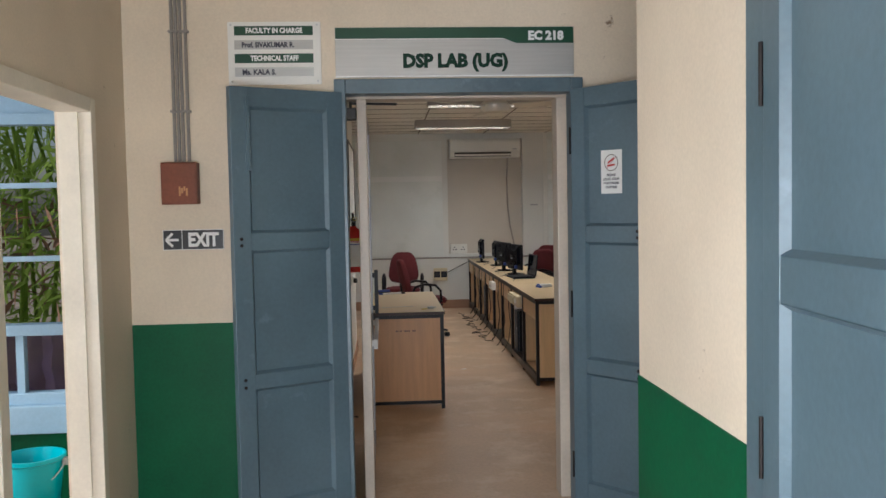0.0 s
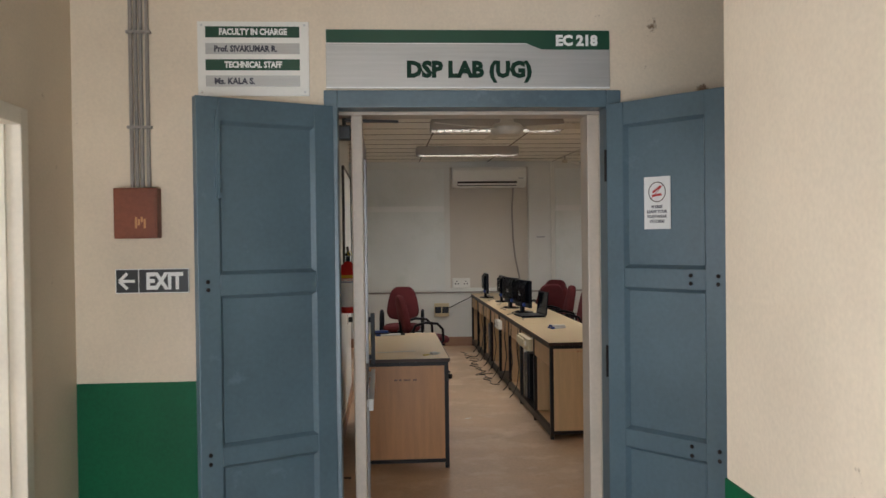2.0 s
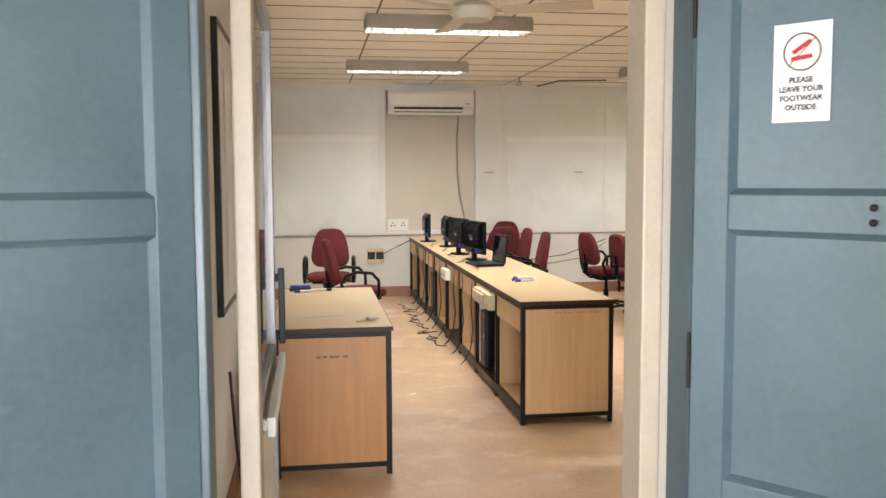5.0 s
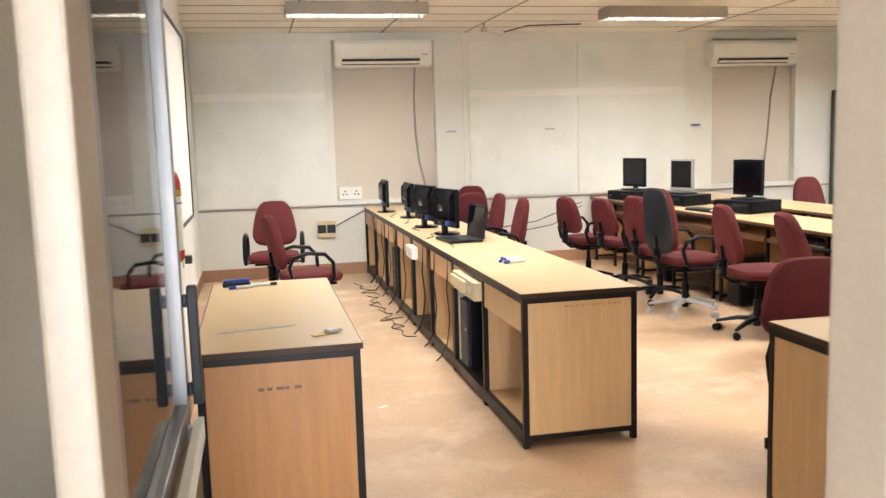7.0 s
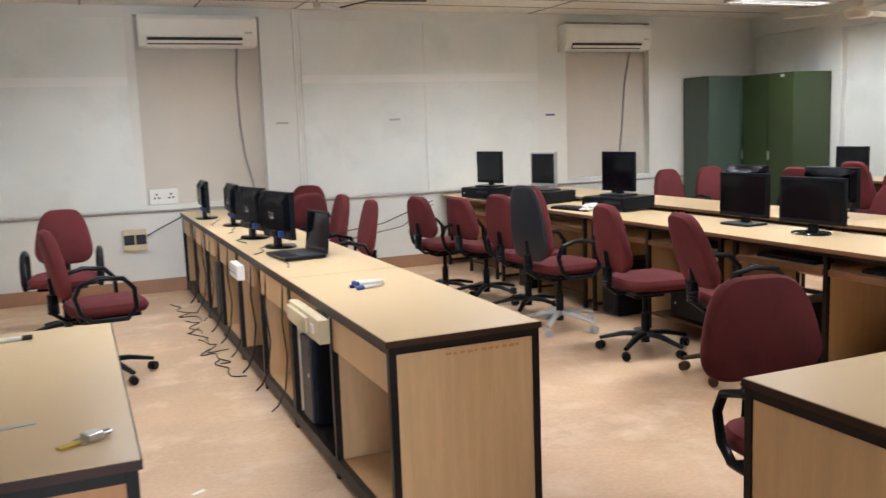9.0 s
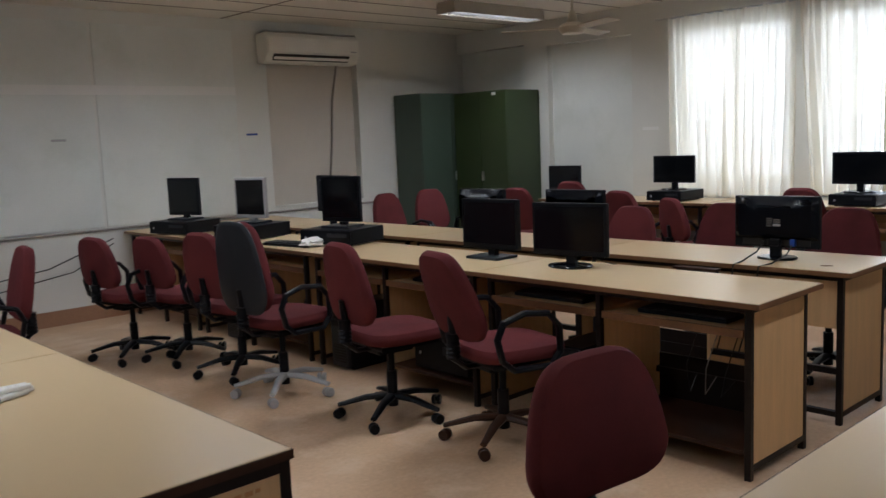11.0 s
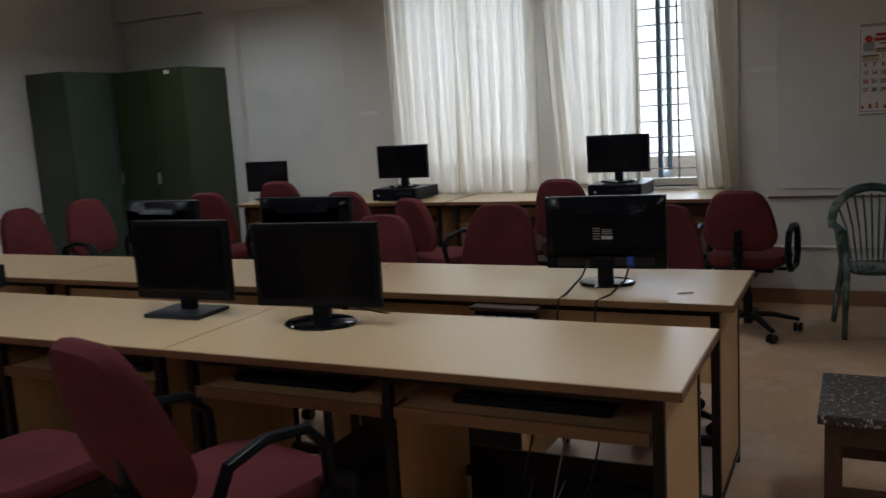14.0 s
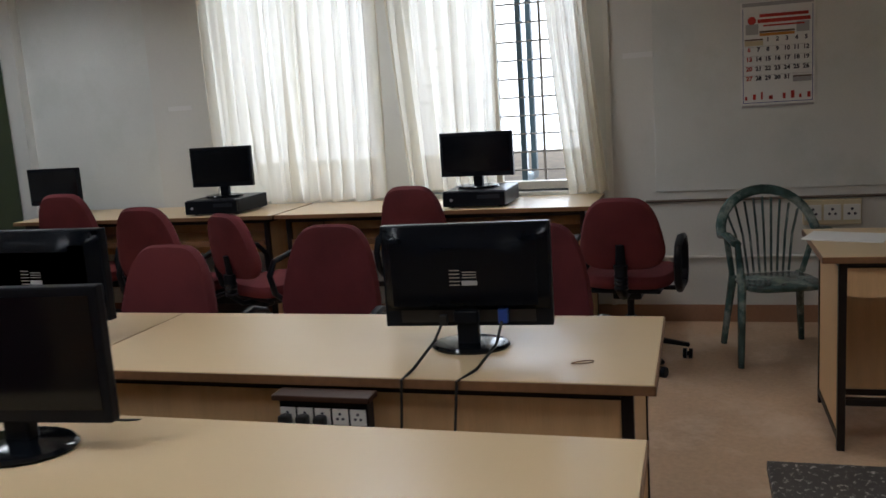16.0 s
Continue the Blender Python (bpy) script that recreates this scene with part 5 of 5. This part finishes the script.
for i in range(3):
    part("plug", boxes((0.008 + i * 0.045, 0.036 + i * 0.045, -0.08, -0.0495, 0.008, 0.045), bevel=0.008), M_SBLACK, strip, "black plug pushed in")
for pts, r in (([(1.07, NY - 0.02, 0.55), (1.2, NY - 0.05, 0.62), (1.36, NY - 0.1, 0.70), (1.42, NY - 0.15, 0.745)], 0.006),
               ([(2.3, NY - 0.02, 0.55), (2.8, NY - 0.05, 0.42), (3.4, NY - 0.08, 0.5), (3.95, NY - 0.1, 0.7)], 0.006),
               ([(2.3, NY - 0.02, 0.48), (2.9, NY - 0.05, 0.34), (3.6, NY - 0.08, 0.45), (3.95, NY - 0.1, 0.66)], 0.005)):
    solid("wall_cable", tube(bmesh.new(), pts, r, 6), M_SBLACK, "black cable drooping along the wall", "cable", smooth=True)
solid("wall_conduit", tube(bmesh.new(), [(WX, NY - 0.012, 0.775), (EX - 0.5, NY - 0.012, 0.775)], 0.011, 8), M_PIPE, "thin grey conduit along the far wall", "conduit", smooth=True)
solid("wall_conduit", tube(bmesh.new(), [(EX - 0.014, 5.0, 0.725), (EX - 0.014, 7.66, 0.725)], 0.008, 8), M_SEAM, "thin dark conduit along the window wall", "conduit", smooth=True)
solid("wall_conduit", tube(bmesh.new(), [(EX - 0.012, 5.0, 0.39), (EX - 0.012, 7.66, 0.39)], 0.009, 8), M_WPLAS, "thin white conduit along the window wall", "conduit", smooth=True)
solid("wall_conduit", boxes((EX - 0.02, EX, 7.845, 7.875, 0.1, CZ)), M_WPLAS, "white casing conduit up the window wall", "conduit")
solid("wall_conduit", boxes((2.575, 2.60, NY - 0.02, NY, 0.78, CZ), (2.61, 2.625, NY - 0.012, NY, 0.78, CZ)), M_WPLAS, "white casing conduit up the far wall", "conduit")
for x in (2.42, 3.6, 5.45):
    solid("wall_sticker", boxes((x - 0.06, x + 0.06, NY - 0.016, NY - 0.0125, 1.55, 1.57)), M_BLUEINK if x > 5 else M_SILVER, "small pale label strip on the wall", "sticker")
for y, z in ((10.72, 1.44), (7.68, 1.56)):
    solid("wall_sticker", boxes((EX - 0.004, EX, y - 0.09, y + 0.09, z, z + 0.03)), M_PAPER, "small white label strip on the wall", "sticker")

# wall calendar
ca = thing("wall_calendar", pose(EX - 0.012, 7.125, 1.25, 0, 0, -90), "white wall calendar with red header and numbers", "calendar")
part("sheet", boxes((0, 0.385, -0.006, 0, 0, 0.56), bevel=0.001), M_PAPER, ca)
part("binding", boxes((0.01, 0.375, -0.009, -0.006, 0.535, 0.555)), M_SILVER, ca)
for x0, x1, z0, z1 in ((0.10, 0.35, 0.475, 0.492), (0.09, 0.36, 0.445, 0.465), (0.12, 0.33, 0.425, 0.434)):
    part("heading_bar", boxes((x0, x1, -0.007, -0.006, z0, z1)), M_REDINK, ca, "red printed heading")
part("emblem", spread(lathe([(0.022, 0), (0.022, 0.001)], 16), pose(0.06, -0.006, 0.46, 90)), M_REDINK, ca)
part("month_bar", boxes((0.10, 0.28, -0.007, -0.006, 0.392, 0.402)), M_SEAM, ca, "dark month line")
part("month_band", boxes((0.10, 0.28, -0.0068, -0.006, 0.375, 0.390)), M_ORANGE, ca, "orange month band")
for x in (0.028, 0.289):
    part("side_note", boxes((x, x + 0.066, -0.0066, -0.006, 0.385, 0.44)), M_SILVER, ca, "grey printed side note")
part("first_days_note", boxes((0.022, 0.118, -0.0066, -0.006, 0.325, 0.352)), M_YPLAS, ca, "tan printed note")
part("last_days_note", boxes((0.272, 0.368, -0.0066, -0.006, 0.118, 0.142)), M_SILVER, ca, "grey printed note")
for x, z in ((0.022, 0.353), (0.272, 0.143)):
    part("note_line", boxes((x, x + 0.096, -0.0072, -0.006, z, z + 0.008)), M_SEAM, ca)
part("border_line", boxes((0.012, 0.015, -0.0068, -0.006, 0.012, 0.525), (0.370, 0.373, -0.0068, -0.006, 0.012, 0.525), (0.015, 0.370, -0.0068, -0.006, 0.012, 0.015)), M_BLUEINK, ca, "thin blue border")
part("row_line", boxes(*[(0.018, 0.367, -0.0065, -0.006, 0.318 - 0.052 * q, 0.3195 - 0.052 * q) for q in range(4)]), M_SILVER, ca)
for i, w in enumerate((0.012, 0.016, 0.010, 0.02, 0.014, 0.018, 0.012, 0.016)):
    part("picture_mark", boxes((0.022 + i * 0.042 + (0.03 if i > 3 else 0), 0.022 + i * 0.042 + (0.03 if i > 3 else 0) + w, -0.007, -0.006, 0.03, 0.05 + 0.01 * (i % 3))), M_REDINK, ca)
part("lower_leaf", boxes((0.006, 0.379, -0.004, 0, -0.012, 0.0)), M_SILVER, ca, "edge of the pages beneath")
for d in range(1, 32):
    k = d + 1
    writing("date_number", str(d), 0.032, M_REDINK if k % 7 == 0 else M_INK, ca, pose(0.045 + (k % 7) * 0.049, -0.0066, 0.345 - (k // 7) * 0.052), bold=0.0013, depth=0.0004)

# plastic armchair
pc = thing("plastic_armchair", pose(7.70, 6.985, 0, 0, 0, 104) @ Matrix.Diagonal((0.86, 0.86, 0.98, 1)), "marbled grey-green moulded plastic armchair", "chair")
part("seat", spread(pad(chair_outline(0.46, -0.22, 0.22, 0.95), 0.03, 0.0, 0.05), pose(0, 0.01, 0.385, 90)), M_PGREEN, pc, smooth=True)
for i in range(9):
    u = (i - 4) / 4
    part("back_slat", tube(bmesh.new(), [(0.14 * u, -0.21, 0.40), (0.17 * u, -0.235, 0.6), (0.215 * u, -0.27, 0.80 - 0.075 * u * u)], 0.019, 6, squash=0.3), M_PGREEN, pc, smooth=True)
rim = [(0.28 * math.cos(a), -0.14 - 0.14 * abs(math.sin(a)) ** 0.7, 0.62 + 0.22 * math.sin(a)) for a in [i * math.pi / 16 for i in range(17)]]
part("back_rim", tube(bmesh.new(), [(0.285, 0.17, 0.62), (0.29, 0.0, 0.64)] + rim + [(-0.29, 0.0, 0.64), (-0.285, 0.17, 0.62)], 0.03, 8, squash=0.6), M_PGREEN, pc, smooth=True)
for sx in (-1, 1):
    part("leg", tube(bmesh.new(), [(0.28 * sx, 0.17, 0.62), (0.265 * sx, 0.2, 0.42), (0.285 * sx, 0.24, 0.0)], [0.03, 0.044, 0.032], 8, squash=0.55), M_PGREEN, pc, smooth=True)
    part("leg", tube(bmesh.new(), [(0.2 * sx, -0.2, 0.39), (0.24 * sx, -0.27, 0.0)], [0.04, 0.03], 8, squash=0.6), M_PGREEN, pc, smooth=True)
    part("arm_support", tube(bmesh.new(), [(0.26 * sx, -0.12, 0.62), (0.21 * sx, -0.18, 0.40)], 0.018, 8), M_PGREEN, pc, smooth=True)

# stool
st = thing("wooden_stool", pose(4.86, 6.77, 0), "dark wooden stool with paint-spattered top", "stool")
part("stool_top", boxes((0, 0.44, 0, 0.44, 0.42, 0.45), bevel=0.005), M_STOOL, st)
for x in (0.02, 0.375):
    for y in (0.02, 0.375):
        part("leg", boxes((x, x + 0.045, y, y + 0.045, 0, 0.42), bevel=0.003), M_WOOD, st)
for a in ((0.065, 0.375, 0.025, 0.055), (0.065, 0.375, 0.385, 0.415)):
    part("stretcher", boxes((*a, 0.12, 0.16)), M_WOOD, st)
    part("apron", boxes((*a, 0.35, 0.42)), M_WOOD, st)
for a in ((0.025, 0.055, 0.065, 0.375), (0.385, 0.415, 0.065, 0.375)):
    part("stretcher", boxes((*a, 0.17, 0.21)), M_WOOD, st)
    part("apron", boxes((*a, 0.35, 0.42)), M_WOOD, st)

# fire extinguisher on the west wall
fe = thing("fire_extinguisher", pose(-0.115, 7.07, 1.05) @ Matrix.Diagonal((0.72, 0.72, 0.64, 1)), "red dry powder fire extinguisher hung on the wall", "fire extinguisher")
part("cylinder", lathe([(0.085, 0.0), (0.098, 0.02), (0.1, 0.05), (0.1, 0.46), (0.085, 0.51), (0.04, 0.54), (0.03, 0.56)], 28), M_FIRE, fe, smooth=True)
part("label_band", lathe([(0.1012, 0.07), (0.1012, 0.38)], 28), M_PAPER, fe, "white instruction label", smooth=True)
part("label_stripe", lathe([(0.1018, 0.385), (0.1018, 0.415)], 28), M_YELLOW, fe, "yellow and blue label stripe", smooth=True)
part("label_stripe", lathe([(0.1018, 0.335), (0.1018, 0.345)], 28), M_BLUEINK, fe, smooth=True)
writing("lettering", "DRY POWDER", 0.036, M_REDINK, fe, pose(0.0, -0.103, 0.355), bold=0.0006, depth=0.0006, width=0.15)
part("valve", lathe([(0.022, 0.56), (0.022, 0.62), (0.03, 0.625), (0.02, 0.66)], 14), M_BPLAS, fe, smooth=True)
part("lever", spread(boxes((-0.012, 0.012, -0.13, 0.02, 0, 0.012), bevel=0.003), pose(0, 0, 0.655, -28)), M_BPLAS, fe)
part("lever", spread(boxes((-0.012, 0.012, -0.12, 0.02, 0, 0.012), bevel=0.003), pose(0, 0, 0.62, 8)), M_BPLAS, fe)
part("safety_pin", spread(tube(bmesh.new(), [(0.02 * math.cos(a), 0, 0.02 * math.sin(a)) for a in [i * math.pi / 8 for i in range(16)]], 0.003, 6, closed=True), pose(0.02, -0.05, 0.65)), M_YELLOW, fe, "yellow safety pin")
part("wall_bracket", boxes((-0.116, -0.098, -0.02, 0.02, 0.3, 0.34)), M_SBLACK, fe)

wb = thing("whiteboard", pose(PX, 8.1, 1.02, 0, 0, 90), "large whiteboard with dark frame on the wall", "whiteboard")
part("board", boxes((0.02, 1.48, -0.014, 0, 0.02, 1.13)), M_PAPER, wb)
part("board_frame", boxes((0, 1.5, -0.022, 0, 0, 0.02), (0, 1.5, -0.022, 0, 1.13, 1.15), (0, 0.02, -0.022, 0, 0.02, 1.13), (1.48, 1.5, -0.022, 0, 0.02, 1.13), bevel=0.002), M_SBLACK, wb, "dark frame")
nb = thing("wall_notice", pose(PX, 7.3, 1.66, 0, 0, 90), "printed grey notice sheets on the wall", "notice")
part("sheet", boxes((0, 0.4, -0.003, 0, 0, 0.5)), M_PAPER, nb)
part("picture", boxes((0.02, 0.38, -0.004, -0.003, 0.14, 0.48)), M_GPLAS, nb, "dark printed picture")
part("text_bar", boxes(*[(0.04, 0.34, -0.004, -0.003, 0.02 + i * 0.025, 0.03 + i * 0.025) for i in range(4)]), M_SILVER, nb)
n2 = thing("notice_board", pose(PX, 6.15, 0.92, 0, 0, 90), "dark framed notice board with papers", "notice board")
part("board_frame", boxes((0, 0.75, -0.026, 0, 0, 0.03), (0, 0.75, -0.026, 0, 1.17, 1.2), (0, 0.03, -0.026, 0, 0.03, 1.17), (0.72, 0.75, -0.026, 0, 0.03, 1.17), bevel=0.003), M_SBLACK, n2)
part("board", boxes((0.03, 0.72, -0.0235, 0, 0.03, 1.17)), M_PANEL, n2, "pale board face")
for i, (x, z) in enumerate(((0.22, 0.1), (0.48, 0.12), (0.22, 0.62), (0.48, 0.6))):
    part("paper", boxes((x, x + 0.24, -0.028, -0.025, z, z + 0.4)), M_PAPER, n2)
swp = thing("switch_plate", pose(PX, 8.75, 0.80, 0, 0, 90), "small white switch plate with plug", "switch")
part("plate", boxes((0, 0.14, -0.012, 0, 0, 0.09), bevel=0.003), M_WPLAS, swp)
part("plug", boxes((0.04, 0.09, -0.05, -0.012, 0.015, 0.06), bevel=0.004), M_SBLACK, swp)
solid("floor_cable", tube(bmesh.new(), [(PX + 0.01, 6.5, 0.62), (PX + 0.03, 6.5, 0.3), (PX + 0.05, 6.55, 0.03), (PX + 0.1, 6.62, 0.008)], 0.007, 6), M_SBLACK, "dark cable hanging to the floor", "cable", smooth=True)

# on the desks
du = thing("duster", pose(0.10, 8.30, 0.75, 0, 0, 5), "blue and black whiteboard duster", "duster")
part("pad", boxes((-0.07, 0.07, -0.03, 0.03, 0, 0.018), bevel=0.003), M_SBLACK, du)
part("grip", boxes((-0.065, 0.065, -0.026, 0.026, 0.018, 0.036), bevel=0.006), M_BLUEINK, du)


def marker(x, y, z, a, cap, group="markers", split=0.03):
    o = thing("marker_pen", pose(x, y, z + 0.009, 0, 0, a), "white marker pen with blue cap" if cap == M_BLUEINK else "white marker pen with black cap", "marker", group)
    part("barrel", bar((-0.065, 0, 0), (split, 0, 0), 0.0085, 10), M_PAPER, o, smooth=True)
    part("cap", bar((split, 0, 0), (0.065, 0, 0), 0.009, 10), cap, o, smooth=True)


marker(0.13, 8.20, 0.75, 190, M_BLUEINK)
marker(0.24, 8.245, 0.75, 5, M_SBLACK)
for i, (dx, dy, dz) in enumerate(((0, 0, 0), (0.02, 0.03, 0), (-0.01, 0.055, 0), (0.005, 0.015, 0.016), (0.0, 0.042, 0.016))):
    marker(1.66 + dx, 8.51 + dy, 0.75 + dz, 200 - 6 * i, M_BLUEINK, split=0.048 if i else 0.03)
ke = thing("key_bunch", pose(0.46, 7.0, 0.75, 0, 0, 30), "keys with a yellow tag on the desk", "keys")
part("tag", boxes((-0.065, -0.015, -0.012, 0.012, 0, 0.006), bevel=0.002), M_YELLOW, ke, "yellow plastic tag")
part("padlock", boxes((0.0, 0.04, -0.02, 0.02, 0, 0.018), bevel=0.004), M_CHROME, ke)
part("shackle", tube(bmesh.new(), [(0.04, -0.013, 0.009), (0.062, -0.01, 0.009), (0.07, 0, 0.009), (0.062, 0.01, 0.009), (0.04, 0.013, 0.009)], 0.004, 6), M_CHROME, ke, smooth=True)
part("key_blade", boxes((-0.01, 0.04, 0.026, 0.034, 0, 0.003)), M_CHROME, ke)
solid("steel_ruler", boxes((-0.15, 0.15, -0.013, 0.013, 0, 0.0015)), M_CHROME, "steel ruler lying on the desk", "ruler", m=pose(0.2, 7.18, 0.7505, 0, 0, 12))
solid("paper_sheet", boxes((-0.105, 0.105, -0.148, 0.148, 0, 0.004)), M_PAPER, "white paper sheets on the desk", "paper", m=pose(6.82, 6.80, 0.7505, 0, 0, -20))
solid("wire_loop", tube(bmesh.new(), [(0.028 * math.cos(a), 0.009 * math.sin(a) * (1 + 0.4 * math.cos(a)), 0.002) for a in [i * math.pi / 10 for i in range(20)]], 0.0012, 6, closed=True), M_EDGE2, "thin brown wire loop on the table", "wire loop", m=pose(5.12, 7.635, 0.75, 0, 0, -65), smooth=True)


def cable(points, r=0.0035, label="black cable", mt=M_SBLACK):
    return solid("cable", tube(bmesh.new(), points, r, 6), mt, label, "cable", "loose cables", smooth=True)


def wander(a, b, k, amp, z, seed):
    rnd = random.Random(seed)
    pts = []
    for i in range(k + 1):
        u = i / k
        pts.append((a[0] + (b[0] - a[0]) * u + rnd.uniform(-amp, amp), a[1] + (b[1] - a[1]) * u + rnd.uniform(-amp, amp), z))
    out = []
    for i in range(len(pts) - 1):
        p0, p1, p2, p3 = (Vector(pts[max(0, min(len(pts) - 1, i + d))]) for d in (-1, 0, 1, 2))
        for s in range(4):
            t = s / 4
            out.append(0.5 * ((2 * p1) + (p2 - p0) * t + (2 * p0 - 5 * p1 + 4 * p2 - p3) * t * t + (3 * p1 - p0 - 3 * p2 + p3) * t ** 3))
    return out + [Vector(pts[-1])]


for s in range(7):
    cable(wander((1.3, 10.0 + 0.35 * s), (1.2, 10.5 + 0.35 * s), 5, 0.07, 0.006 + 0.001 * s, s), 0.004, "tangled black cable on the floor")
for s in range(6):
    y = 9.3 + 0.62 * s
    cable(wander((1.45, y), (1.62, y + 0.5), 4, 0.04, 0.755, 20 + s), 0.003, "thin black cable on the bench top")
for s in range(9):
    y = 9.15 + 0.42 * s
    cable([(1.41, y, 0.70), (1.40, y + 0.02, 0.5), (1.425, y + 0.06, 0.3), (1.40, y + 0.04, 0.14), (1.365, y + 0.07, 0.05), (1.34, y + 0.12, 0.008)], 0.004 + 0.001 * (s % 3), "black cable hanging from the bench")
cable([(5.20, 8.0, 0.83), (5.15, 8.01, 0.79), (5.03, 8.03, 0.755), (4.965, 8.04, 0.748), (4.95, 8.045, 0.6), (4.95, 8.12, 0.3)], 0.004, "black monitor cable over the table edge")
cable([(5.20, 7.845, 0.83), (5.15, 7.85, 0.785), (5.04, 7.875, 0.755), (4.965, 7.905, 0.748), (4.95, 7.915, 0.6), (4.95, 8.0, 0.3)], 0.004, "black monitor cable over the table edge")
cable([(4.53, 8.6, 0.80), (4.62, 8.55, 0.76), (4.68, 8.52, 0.74), (4.69, 8.5, 0.4)], 0.003, "black cable behind the screen")
for s in range(3):
    cable([(4.5, 7.75 + 0.1 * s, 0.55), (4.42, 7.78 + 0.1 * s, 0.35), (4.5, 7.85 + 0.08 * s, 0.2), (4.55, 7.8 + 0.1 * s, 0.28)], 0.0028, "grey cable loop under the table", M_PIPE if s % 2 else M_SBLACK)
solid("floor_scrap", boxes((-0.03, 0.03, -0.01, 0.012, 0, 0.001)), M_PAPER, "scrap of white paper on the floor", "paper scrap", m=pose(0.85, 8.4, 0.001, 0, 0, 30))

# ceiling cable joint near the far wall
cj = thing("ceiling_joint", pose(2.62, 12.6, CZ - 0.075), "small white cable joint hanging under the ceiling", "cable joint")
part("stem", bar((0, 0, 0.0), (0, 0, 0.075), 0.008, 8), M_PIPE, cj, smooth=True)
part("block", boxes((-0.03, 0.03, -0.025, 0.025, -0.02, 0.02), bevel=0.004), M_CREAMF, cj)
part("arm", tube(bmesh.new(), [(0.02, 0, -0.005), (0.1, -0.02, -0.02), (0.2, -0.02, -0.045)], [0.012, 0.016, 0.02], 8), M_WPLAS, cj, smooth=True)
solid("ceiling_conduit", tube(bmesh.new(), [(2.82, 12.58, CZ - 0.10), (3.1, 12.6, CZ - 0.03), (3.7, 12.65, CZ - 0.01)], 0.008, 6), M_SBLACK, "thin black cable below the ceiling", "conduit", smooth=True)
